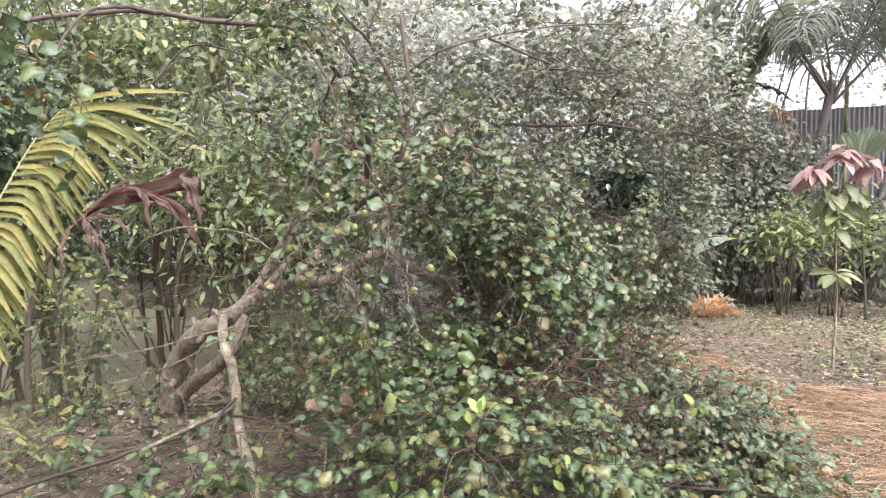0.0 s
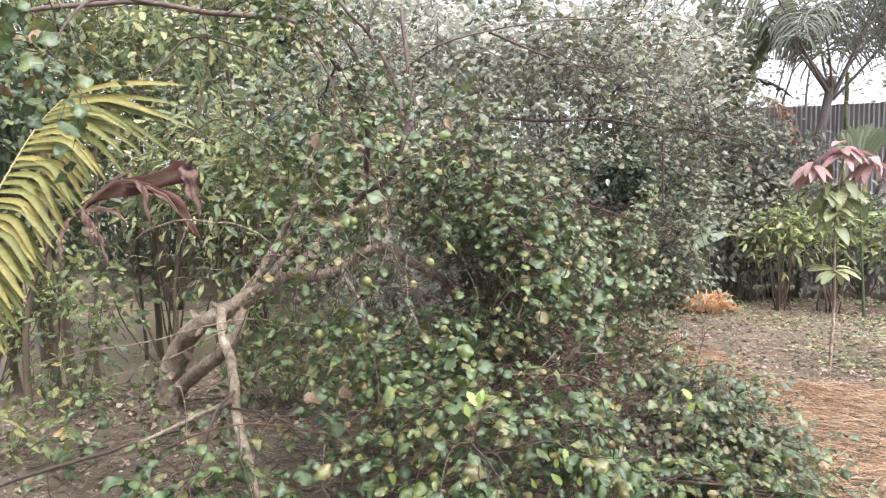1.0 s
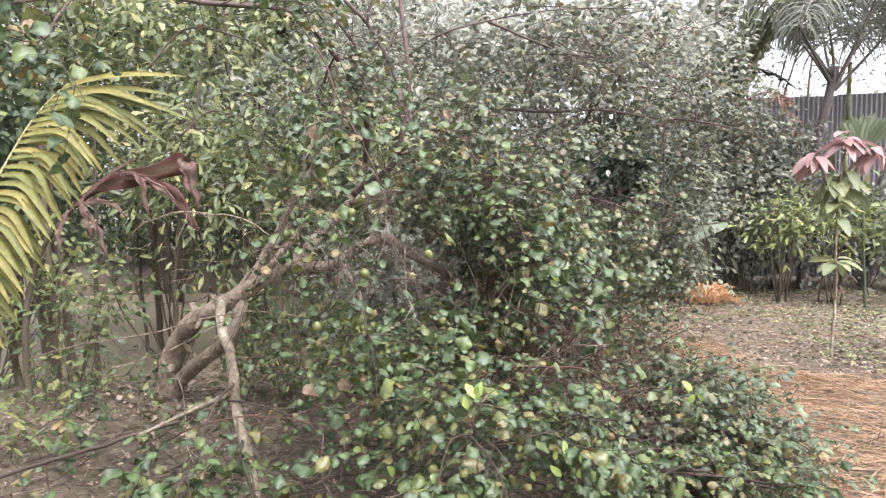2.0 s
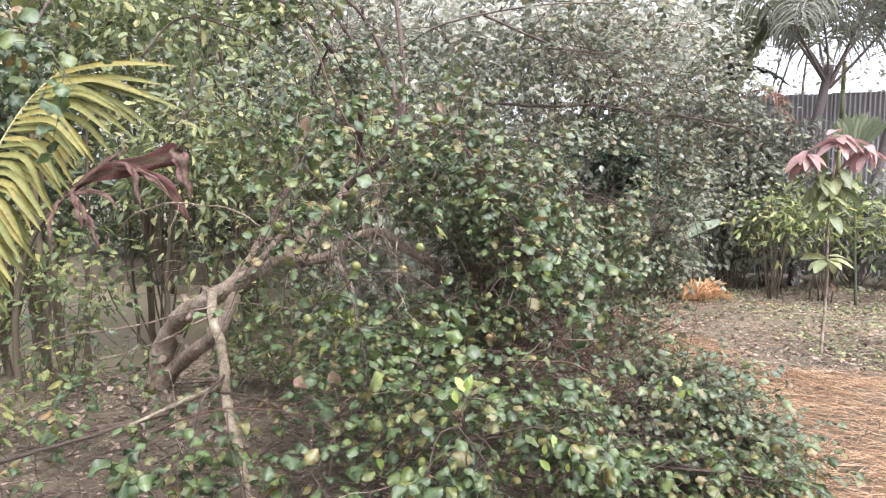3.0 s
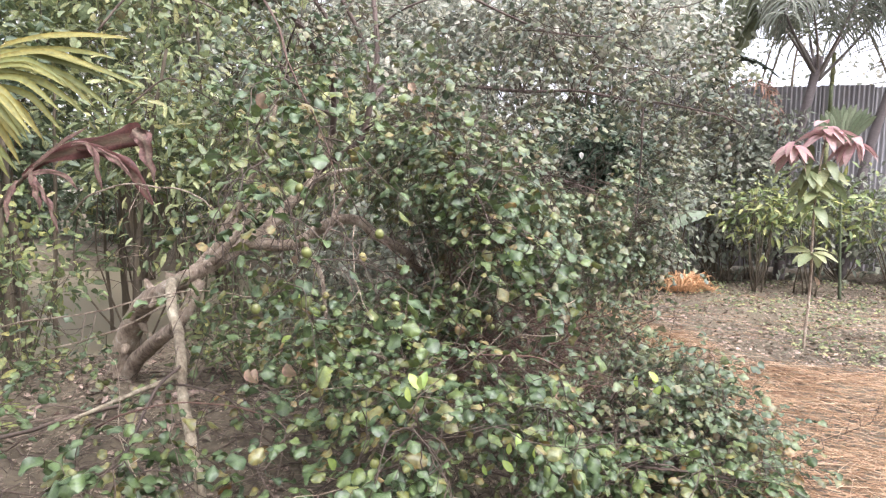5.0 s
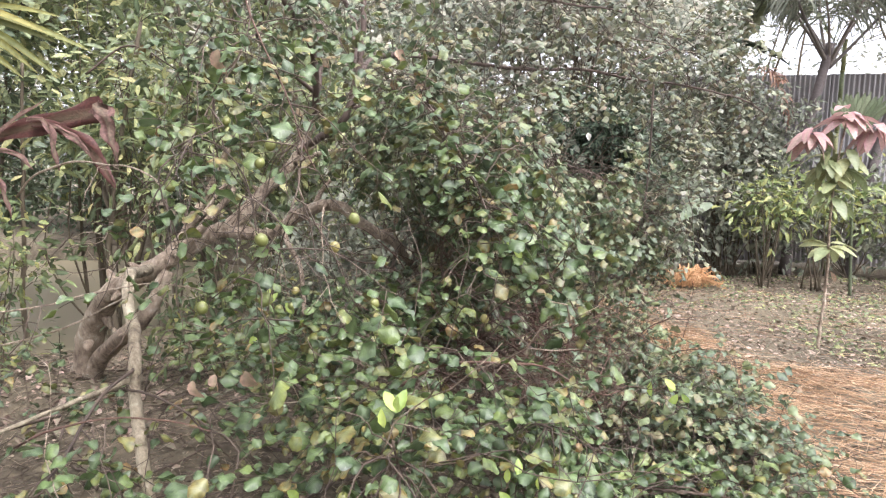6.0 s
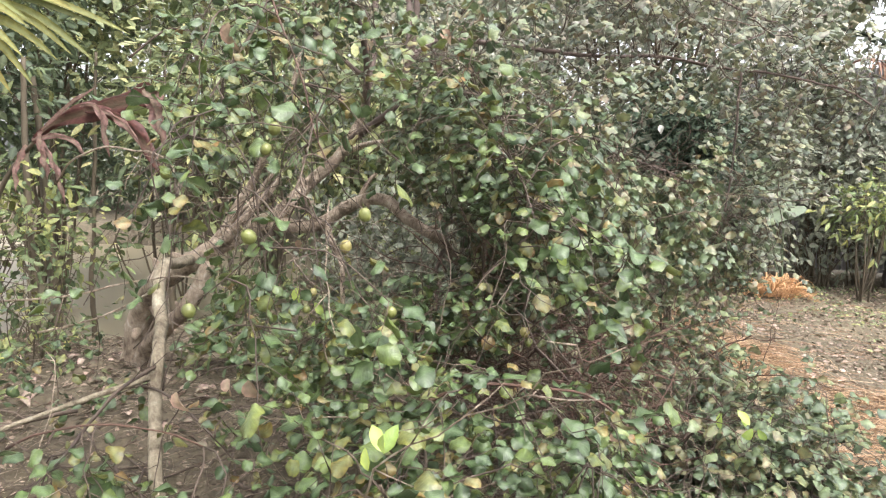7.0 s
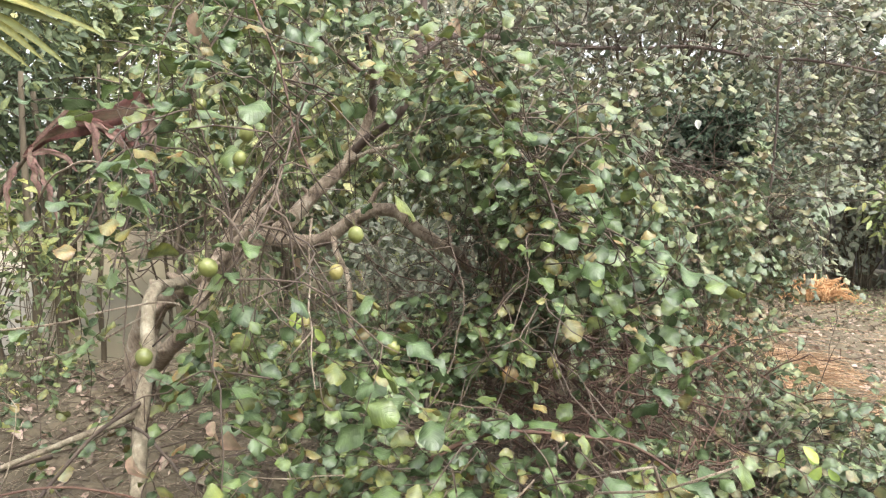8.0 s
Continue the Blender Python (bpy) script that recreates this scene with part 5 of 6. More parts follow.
shrub("shrub", "broadleaf shrub rising above the fruiting branches", "shrub", (2.6, 8.9, 0), (2.6, 9.0, 3.3), (0.8, 0.5, 0.9), 2000, OVAL_LOW, FAR, 0.10, 9, UNDER, 0.014, 12)
BANK = "bushes along the far bank"
for x in (-10.5, -8.3, -6.2, -4.2, -2.6):
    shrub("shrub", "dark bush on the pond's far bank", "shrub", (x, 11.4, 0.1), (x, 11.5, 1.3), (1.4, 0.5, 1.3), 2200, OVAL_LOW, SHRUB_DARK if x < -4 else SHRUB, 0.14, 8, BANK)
TREES = "trees behind the yard"
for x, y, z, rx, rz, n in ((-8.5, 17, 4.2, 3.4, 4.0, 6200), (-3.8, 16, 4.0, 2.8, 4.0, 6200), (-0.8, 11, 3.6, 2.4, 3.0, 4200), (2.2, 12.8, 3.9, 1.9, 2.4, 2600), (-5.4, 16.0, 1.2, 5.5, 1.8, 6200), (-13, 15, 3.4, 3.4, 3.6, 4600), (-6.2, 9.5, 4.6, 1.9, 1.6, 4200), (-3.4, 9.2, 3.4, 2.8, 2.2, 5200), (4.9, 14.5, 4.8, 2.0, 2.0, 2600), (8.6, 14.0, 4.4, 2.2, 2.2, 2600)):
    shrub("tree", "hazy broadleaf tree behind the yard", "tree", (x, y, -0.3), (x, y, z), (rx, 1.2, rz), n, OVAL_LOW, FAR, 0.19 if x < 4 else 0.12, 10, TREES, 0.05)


shrub("tree", "slender broadleaf tree beside the pond", "tree", (-5.2, 5.4, -0.5), (-4.9, 5.4, 3.4), (1.3, 0.7, 1.1), 2600, OVAL_LOW, MIDWOOD, 0.12, 8, TREES, 0.03)
shrub("tree", "slender broadleaf tree beside the pond", "tree", (-2.9, 6.2, -0.45), (-2.9, 6.2, 3.9), (1.3, 0.7, 0.9), 2200, OVAL_LOW, MIDWOOD, 0.12, 8, TREES, 0.03)
shrub("tree", "dark broadleaf tree beside the pond", "tree", (-6.6, 6.5, -0.5), (-6.5, 6.5, 2.6), (1.6, 0.8, 2.0), 3200, OVAL_LOW, SHRUB_DARK, 0.14, 8, TREES, 0.03)
# out of view, added only to block low sky light from left and behind
LIGHT_BLOCKERS = "trees round the yard"
for x, y, z, rx, ry, rz in ((-7.5, 0.5, 4.0, 2.4, 2.2, 3.2), (-6.0, -4.5, 4.4, 2.6, 2.0, 3.4), (0.5, -8.5, 4.2, 3.0, 1.8, 3.4), (7.0, -7.5, 4.0, 2.8, 2.0, 3.2), (-4.6, 1.0, 4.6, 1.5, 1.4, 1.4)):
    shrub("tree", "unseen broadleaf tree added at the yard's edge to block sky light", "tree", (x, y, 0), (x, y, z), (rx, ry, rz), 3600, OVAL_LOW, SHRUB, 0.26, 10, LIGHT_BLOCKERS, 0.06)


# ---- saplings by the pond ----
def sapling(foot, points, r0, n, material, label):
    top = thing("sapling", foot, label, "sapling", "thin saplings at the pond's edge")
    line = smooth_line([foot, *points], 0.1, 0.01)
    part("trunk", tube(Geo(), line, r0, r0 * 0.5, 8, 0.04).mesh("trunk"), STEM, top)
    g = Geo()
    where, axis = [], []
    for i in range(n):
        a = line[rng.integers(len(line) // 4, len(line))]
        d = unit(np.array([rng.normal(), rng.normal(), rng.uniform(-0.2, 0.6)]))
        end = a + d * rng.uniform(0.15, 0.5)
        tube(g, smooth_line([a, (a + end) / 2 + [0, 0, 0.03], end], 0.1), 0.004, 0.002, 4)
        for k in range(6):
            t = rng.uniform(0.4, 1.0)
            where.append(a + (end - a) * t)
            axis.append(unit(d + rng.normal(0, 0.6, 3) + np.array([0, 0, -0.3])))
    tagged(part("twig_growth", g.mesh("twig_growth"), TWIG, top), kind="stuff")
    where, axis = np.array(where), np.array(axis)
    nor = unit(np.array([0, -0.2, 1.0]) + rng.normal(0, 0.45, (len(where), 3)))
    ob = part("foliage", leaves_mesh("foliage", LANCE, where, axis, nor, rng.uniform(0.07, 0.15, len(where))), material, top)
    tagged(ob, kind="stuff")


sapling((-3.44, 3.53, -0.12), [(-3.42, 3.53, 0.5), (-3.44, 3.53, 1.31), (-3.5, 3.6, 2.1)], 0.036, 12, SHRUB, "thin brown sapling trunk beside the pond")
sapling((-3.58, 3.88, -0.2), [(-3.60, 3.88, 0.4), (-3.66, 3.88, 1.24), (-3.75, 3.9, 2.0)], 0.044, 10, BRIGHT, "thin leaning sapling trunk with yellowing leaves")
sapling((-3.74, 3.47, -0.1), [(-3.76, 3.47, 0.4), (-3.72, 3.47, 0.95), (-3.9, 3.5, 1.6)], 0.032, 12, BRIGHT, "thin sapling with yellow-green leaves")
sapling((-3.84, 4.52, -0.45), [(-3.82, 4.52, 0.4), (-3.78, 4.52, 1.25), (-3.7, 4.5, 2.3)], 0.026, 12, SHRUB, "slim dark sapling standing in the pond")
sapling((-4.24, 5.9, -0.6), [(-4.28, 5.9, 0.2), (-4.31, 5.9, 0.85), (-4.3, 5.9, 2.2)], 0.024, 10, SHRUB, "slim dark sapling behind the jujube trunk")
sapling((-4.17, 6.07, -0.6), [(-4.2, 6.07, 0.3), (-4.2, 6.07, 1.18), (-4.0, 6.1, 2.8)], 0.045, 12, SHRUB, "slim forked sapling behind the jujube trunk")
sapling((-2.75, 4.3, -0.1), [(-2.8, 4.3, 0.5), (-2.75, 4.35, 1.3), (-2.5, 4.4, 2.6)], 0.030, 14, SHRUB, "slim forked sapling behind the jujube trunk")


# ---- palms ----
def frond(owner, points, r0, pairs, long, material, single=True, hang=0.6, wide=0.045, name="frond", first=0.16, face=None, row=None, ahead=0.55, rib_mat=None):
    """A feather leaf: a tapered midrib and folded leaflets in two rows."""
    line = smooth_line(points, 0.05)
    rach = part(name, tube(Geo(), line, r0, r0 * 0.25, 6).mesh("rachis"), rib_mat or material, owner)
    g = Geo()
    n = len(line)
    for i in range(pairs):
        u = first + (1 - first) * i / (pairs - 1)
        at = line[min(n - 1, int(u * (n - 1)))]
        along = unit(line[min(n - 1, int(u * (n - 1)) + 1)] - line[max(0, int(u * (n - 1)) - 1)])
        side = unit(np.cross(along, [0, 0, 1.0])) if row is None else unit(np.array(row) - along * (np.array(row) @ along))
        up = np.cross(side, along)
        reach = long * (0.45 + 0.55 * math.sin(math.pi * (0.12 + 0.83 * u))) * rng.uniform(0.9, 1.08)
        for sg in (-1, 1):
            d = unit(ahead * along + sg * side + 0.18 * up + rng.normal(0, 0.06 if single else 0.34, 3))
            if row is not None and sg < 0:
                d = unit(0.4 * along + 0.45 * side + np.array([0, 0.8, 0.1]) + rng.normal(0, 0.08, 3))
            v, f = [], []
            steps = 6
            p = at.copy()
            for s in range(steps + 1):
                t = s / steps
                w = wide * 0.5 * (0.35 + 1.9 * t - 2.2 * t * t) if s < steps else 0.0015
                w = max(w, 0.0015)
                cr = unit(np.cross(d, up if face is None else face))
                fold = np.cross(cr, d)
                v += [p - cr * w + fold * w * 0.5, p, p + cr * w + fold * w * 0.5]
                p = p + d * reach / steps
                d = unit(d + np.array([0, 0, -hang * (0.10 + 0.25 * t)]) + (0 if single else rng.normal(0, 0.07, 3)))
            for s in range(steps):
                a = 3 * s
                f += [(a, a + 1, a + 4, a + 3), (a + 1, a + 2, a + 5, a + 4)]
            if single:
                part("leaflet", Geo().add(v, f, np.tile([0, 1, 0], steps + 1)).mesh("leaflet"), material, rach)
            else:
                g.add(v, f, np.tile([0, 1, 0], steps + 1))
    if not single:
        tagged(part("feathering", g.mesh("feathering"), material, rach), kind="stuff")
    return rach


def build_yellow_palm():
    palm = thing("areca_palm", (-2.3, 0.8, 0), "young palm with a yellowing arched frond", "palm")
    part("trunk", tube(Geo(), smooth_line([(-2.3, 0.8, -0.05), (-2.25, 0.9, 0.3), (-2.15, 1.1, 0.7)], 0.08), 0.045, 0.03, 10, 0.03).mesh("trunk"), STEM, palm)
    line = smooth_line([(-2.15, 1.1, 0.7), (-1.95, 1.35, 1.25), (-1.83, 1.45, 1.57), (-1.74, 1.58, 1.86), (-1.675, 1.66, 2.0), (-1.62, 1.73, 2.09)], 0.02)
    rach = part("frond", tube(Geo(), line, 0.009, 0.003, 7).mesh("rachis"), FROND_RIB, palm, "pale yellow-green midrib")
    n, pairs = len(line), 28
    for i in range(pairs):
        u = 0.30 + 0.70 * i / (pairs - 1)
        k = min(n - 2, max(1, int(u * (n - 1))))
        at, along = line[k], unit(line[k + 1] - line[k - 1])
        tip = max(0.0, (u - 0.72) / 0.28)
        for row in (0, 1):
            # the near row spreads level and bends over sharply; the last leaflets sweep on past the tip
            low = max(0.0, 0.62 - u) / 0.3
            level = np.array([1.0, -0.10 + 0.50 * row, -0.06 - 0.10 * row + 0.10 * tip - 0.75 * low])
            d = unit(level + (0.20 + 0.15 * tip) * along + rng.normal(0, 0.05, 3) - np.array([0, 0, 0.35 * row * tip]))
            reach = (0.40 + 0.18 * tip - 0.03 * row) * rng.uniform(0.88, 1.12)
            bend_at, bend = rng.uniform(0.28, 0.42) + 0.15 * tip, rng.uniform(1.0, 1.8) * (1.0 - 0.6 * min(1.0, low)) * max(0.0, 1.0 - 1.25 * tip * rng.uniform(0.7, 1.0))
            v, f, p = [], [], at.copy()
            steps = 9
            for s in range(steps + 1):
                t = s / steps
                w = max(0.0010, 0.0200 * (0.40 + 2.2 * t - 2.5 * t * t)) if s < steps else 0.0008
                cr = unit(np.cross(d, [0.1, -0.8, 0.6]))
                fold = np.cross(cr, d)
                v += [p - cr * w + fold * w * 0.6, p, p + cr * w + fold * w * 0.6]
                p = p + d * reach / steps
                pull = 0.035 + bend * math.exp(-(((t - bend_at) / 0.13) ** 2)) * 0.48
                d = unit(d + np.array([0, 0, -pull]))
            for s in range(steps):
                a = 3 * s
                f += [(a, a + 1, a + 4, a + 3), (a + 1, a + 2, a + 5, a + 4)]
            part("leaflet", Geo().add(v, f, np.tile([0, 1, 0], steps + 1)).mesh("leaflet"), FROND, rach)


build_yellow_palm()


def build_dead_leaf():
    plant = thing("dead_frond", (-2.95, 2.75, 0.0), "withered dark red-brown leaf bent over a dry stalk", "dead leaf")
    stalk = smooth_line([(-2.95, 2.75, -0.05), (-2.97, 2.77, 0.6), (-2.92, 2.8, 0.95), (-2.75, 2.78, 1.25), (-2.45, 2.76, 1.52)], 0.06)
    part("stalk", tube(Geo(), stalk, 0.03, 0.010, 8, 0.04).mesh("stalk"), STEM, plant)

    def strip(points, w0, w1, fold, material=DEAD_FROND, crumple=0.12, tip=0.25):
        """A folded, torn, drying blade: width w0 at its foot, w1 farther on, pointed at its tip."""
        line = smooth_line(points, 0.018)
        n = len(line)
        v, f = [], []
        a, b = rng.uniform(0, 6, 2)
        for i, p in enumerate(line):
            t = i / (n - 1)
            d = unit(line[min(i + 1, n - 1)] - line[max(i - 1, 0)])
            cr = unit(np.cross(d, [0.25, -1.0, 0.2]))
            w = (w0 + (w1 - w0) * min(1, t * 1.3)) * min(1.0, (1.02 - t) / tip) ** 0.7
            out = np.array([0, -1.0, 0.0])
            c = crumple * w * 2
            top, low = w * (1 + 0.2 * math.sin(9 * t + a)), w * (1 + 0.3 * math.sin(13 * t + b))
            v += [p + cr * top + out * c * math.sin(17 * t + b), p + cr * 0.5 * w + out * (fold * w * 0.7 + c * math.sin(11 * t)), p - out * fold * w * 0.4, p - cr * 0.5 * w + out * (fold * w * 0.9 + c * math.sin(15 * t + a)), p - cr * low + out * c * math.sin(21 * t)]
        for i in range(n - 1):
            q = 5 * i
            f += [(q + k, q + k + 1, q + k + 6, q + k + 5) for k in range(4)]
        part("strip", Geo().add(v, f, np.tile([0, 0, 0.5, 0, 0], n)).mesh("strip"), material, plant)

    strip([(-2.51, 2.76, 1.47), (-2.35, 2.75, 1.575), (-2.08, 2.75, 1.655), (-1.91, 2.75, 1.69), (-1.72, 2.75, 1.725), (-1.66, 2.76, 1.73)], 0.018, 0.070, 0.35, tip=0.03)
    strip([(-1.70, 2.73, 1.77), (-1.63, 2.72, 1.71), (-1.60, 2.72, 1.60), (-1.57, 2.72, 1.50), (-1.56, 2.72, 1.45)], 0.055, 0.033, -0.4, DRY_FROND, 0.2, 0.5)
    strip([(-2.1, 2.74, 1.66), (-1.93, 2.72, 1.65), (-1.77, 2.71, 1.57), (-1.66, 2.71, 1.46), (-1.57, 2.71, 1.31)], 0.020, 0.044, 0.5, tip=0.35)
    strip([(-1.98, 2.71, 1.66), (-1.86, 2.69, 1.62), (-1.74, 2.68, 1.54), (-1.68, 2.68, 1.46)], 0.013, 0.021, 0.5, DRY_FROND, 0.2, 0.5)
    strip([(-2.40, 2.72, 1.54), (-2.2, 2.70, 1.67), (-1.98, 2.70, 1.79)], 0.008, 0.018, 0.5, DRY_FROND, 0.1, 0.6)
    strip([(-2.10, 2.70, 1.68), (-1.98, 2.68, 1.68), (-1.93, 2.68, 1.60), (-1.91, 2.68, 1.48), (-1.90, 2.69, 1.40)], 0.010, 0.027, 0.6, DRY_FROND, 0.25, 0.6)
    strip([(-2.5, 2.74, 1.48), (-2.30, 2.72, 1.51), (-2.17, 2.71, 1.48), (-2.08, 2.71, 1.40)], 0.010, 0.021, 0.5, DRY_FROND, 0.25, 0.5)
    strip([(-2.42, 2.73, 1.53), (-2.40, 2.71, 1.44), (-2.36, 2.70, 1.34), (-2.35, 2.70, 1.26)], 0.016, 0.027, 0.5, DRY_FROND, 0.3, 0.6)
    strip([(-2.40, 2.73, 1.46), (-2.32, 2.71, 1.36), (-2.26, 2.70, 1.24), (-2.23, 2.70, 1.12)], 0.010, 0.021, 0.5, DRY_FROND, 0.3, 0.6)
    strip([(-2.54, 2.74, 1.45), (-2.60, 2.72, 1.32), (-2.60, 2.71, 1.18)], 0.013, 0.024, 0.5, DRY_FROND, 0.3, 0.6)


build_dead_leaf()


def build_back_palm():
    palm = thing("palm_tree", (4.35, 9.6, 0), "dark trunked palm with drooping fronds in front of the fence", "palm")
    part("trunk", tube(Geo(), smooth_line([(4.35, 9.6, -0.05), (4.42, 9.6, 1.7), (4.6, 9.6, 2.7), (4.72, 9.6, 3.35)], 0.15), 0.085, 0.06, 12, 0.06).mesh("trunk"), PALM_TRUNK, palm)
    for k in range(9):
        a = 2 * math.pi * (k + 0.3 * math.sin(5 * k)) / 9 + 0.25
        c, s = math.cos(a), math.sin(a)
        out = 1.0 + 0.35 * (k % 3)
        top = 4.05 + 0.26 * (k % 3)
        frond(palm, [(4.72, 9.6, 3.0 + 0.03 * (k % 4)), (4.72 + 0.30 * out * c, 9.6 + 0.25 * out * s, 3.6), (4.72 + 0.75 * out * c, 9.6 + 0.55 * out * s, top), (4.72 + 1.3 * out * c, 9.6 + 0.9 * out * s, top + 0.08), (4.72 + 1.9 * out * c, 9.6 + 1.3 * out * s, top - 0.35)], 0.024, 46, 0.78, PALM, False, 2.9, 0.036, first=0.30, ahead=0.35, rib_mat=PALM_DARK)
    other = thing("palm_tree", (5.9, 9.8, 0), "leaning dark palm trunk beside the fence", "palm")
    part("trunk", tube(Geo(), smooth_line([(5.3, 9.8, -0.05), (5.5, 9.8, 1.6), (5.75, 9.8, 2.7), (6.15, 9.8, 4.0)], 0.2), 0.075, 0.06, 12, 0.05).mesh("trunk"), PALM_TRUNK, other)
    for k in range(7):
        a = 2 * math.pi * k / 7
        c, s = math.cos(a), math.sin(a)
        frond(other, [(6.15, 9.8, 3.9), (6.15 + 0.3 * c, 9.8 + 0.3 * s, 4.4), (6.15 + 0.9 * c, 9.8 + 0.8 * s, 4.7), (6.15 + 1.7 * c, 9.8 + 1.4 * s, 4.2)], 0.022, 42, 0.76, PALM, False, 2.9, 0.036, first=0.30, ahead=0.35, rib_mat=PALM_DARK)


build_back_palm()


def broad_blade(owner, points, wide, material, name="leaf", tears=0.0):
    """A long broad leaf with a stout midrib, torn into strips at its edges."""
    line = smooth_line(points, 0.07)
    n = len(line)
    g = Geo()
    v, f = [], []
    for i, p in enumerate(line):
        d = unit(line[min(i + 1, n - 1)] - line[max(i - 1, 0)])
        cr = unit(np.cross(d, [0, 0, 1.0]))
        up = np.cross(cr, d)
        t = i / (n - 1)
        w = wide * max(0.03, math.sin(math.pi * min(1.0, 0.06 + 0.94 * t)) ** 0.55)
        for sg in (-1, 1):
            sag = rng.uniform(0.1, 0.5) if tears else 0.2
            v += [p + 0 * cr, p + cr * sg * w * 0.5 + up * w * 0.10, p + cr * sg * w * rng.uniform(1 - tears, 1) - up * w * sag]
    for i in range(n - 1):
        for sd in range(2):
            a, b = 6 * i + 3 * sd, 6 * (i + 1) + 3 * sd
            for k in range(2):
                if k == 1 and tears and rng.random() < tears:
                    continue
                q = (a + k, a + k + 1, b + k + 1, b + k)
                f.append(q if sd else q[::-1])
    g.add(v, f, np.tile([1, 0, 0, 1, 0, 0], n))
    blade_ob = part(name, g.mesh(name), material, owner)
    part("midrib", tube(Geo(), line - np.array([0, 0, 0.012]), 0.018, 0.004, 6).mesh("midrib"), material, blade_ob)


def build_banana():
    plant = thing("banana_plant", (3.5, 10.3, 0), "banana plant with broad torn leaves before the fence", "banana plant")
    part("trunk", tube(Geo(), smooth_line([(3.5, 10.3, -0.05), (3.52, 10.3, 1.5), (3.48, 10.3, 3.1)], 0.2), 0.13, 0.08, 12, 0.03).mesh("trunk"), STEM, plant)
    broad_blade(plant, [(3.48, 10.3, 3.0), (3.3, 10.2, 3.8), (3.05, 10.0, 4.5), (2.75, 9.9, 4.75), (2.5, 9.8, 4.5)], 0.22, BANANA, "leaf", 0.25)
    broad_blade(plant, [(3.48, 10.3, 3.0), (3.55, 10.2, 3.6), (3.65, 10.0, 4.5), (3.8, 9.9, 5.2)], 0.24, BANANA, "leaf", 0.15)
    broad_blade(plant, [(3.48, 10.3, 3.0), (3.7, 10.2, 3.7), (4.1, 10.1, 4.1), (4.6, 10.0, 3.9), (4.9, 9.9, 3.4)], 0.20, BANANA, "leaf", 0.3)
    broad_blade(plant, [(3.48, 10.3, 2.9), (3.4, 10.1, 3.3), (3.5, 9.9, 3.45), (3.9, 9.7, 3.3), (4.2, 9.6, 3.05)], 0.16, SHRUB_DARK, "leaf", 0.3)
    broad_blade(plant, [(3.48, 10.3, 3.0), (3.22, 10.1, 3.8), (3.05, 9.9, 4.35), (3.2, 9.7, 4.75), (3.5, 9.5, 4.8)], 0.40, BANANA, "leaf", 0.12)
    broad_blade(plant, [(3.48, 10.3, 3.0), (3.75, 10.1, 3.9), (4.15, 9.9, 4.55), (4.7, 9.7, 4.7), (5.2, 9.5, 4.4)], 0.38, BANANA, "leaf", 0.2)
    frond(plant, [(3.5, 10.2, 2.9), (3.8, 9.9, 3.05), (4.0, 9.7, 2.95), (4.12, 9.6, 2.6), (4.22, 9.55, 2.2)], 0.02, 30, 0.34, RUSTY, False, 2.2, 0.05, "dead_frond", 0.35)


build_banana()


def build_pole():
    g = Geo()
    for k in range(8):
        z = -0.1 + 0.45 * k
        tube(g, [(5.12 + 0.004 * k, 10.2, z), (5.12 + 0.004 * k, 10.2, z + 0.44)], 0.032, 0.030, 8)
        tube(g, [(5.12 + 0.004 * k, 10.2, z + 0.43), (5.12 + 0.004 * k, 10.2, z + 0.46)], 0.036, 0.036, 8)
    tagged(part("bamboo_pole", g.mesh("bamboo_pole"), MANGO), "pale green upright bamboo pole beside the fence", "pole")


build_pole()


def build_fan_palm():
    plant = thing("fan_palm", (4.55, 8.1, 0), "small palm with one upright pleated fan leaf", "palm")
    part("stalk", tube(Geo(), smooth_line([(4.62, 8.1, -0.03), (4.56, 8.1, 0.9), (4.51, 8.1, 1.93)], 0.1), 0.02, 0.012, 7).mesh("stalk"), FAN, plant)
    for k in range(19):
        a = radians(-40 + 76 * k / 18 + rng.normal(0, 1.5))
        d = np.array([math.sin(a), 0.16 * math.cos(2.6 * a), math.cos(a)])
        cr = np.array([math.cos(a), 0.35 * (-1) ** k, -math.sin(a)])
        reach = (0.56 + 0.05 * math.cos(2 * a)) * rng.uniform(0.86, 1.06)
        v, f = [], []
        for t, w in ((0, 0.005), (0.35, 0.024), (0.65, 0.042), (0.85, 0.036), (1.0, 0.006)):
            p = np.array([4.51, 8.1, 1.91]) + d * reach * t + np.array([0.02 * t * t, -0.10 * t * t, -0.03 * t * t])
            v += [p - cr * w, p + np.array([0, -0.012 * t, 0]), p + cr * w]
        for i in range(4):
            b = 3 * i
            f += [(b, b + 1, b + 4, b + 3), (b + 1, b + 2, b + 5, b + 4)]
        part("leaflet", Geo().add(v, f, np.tile([0, 1, 0], 5)).mesh("leaflet"), FAN, plant)


build_fan_palm()


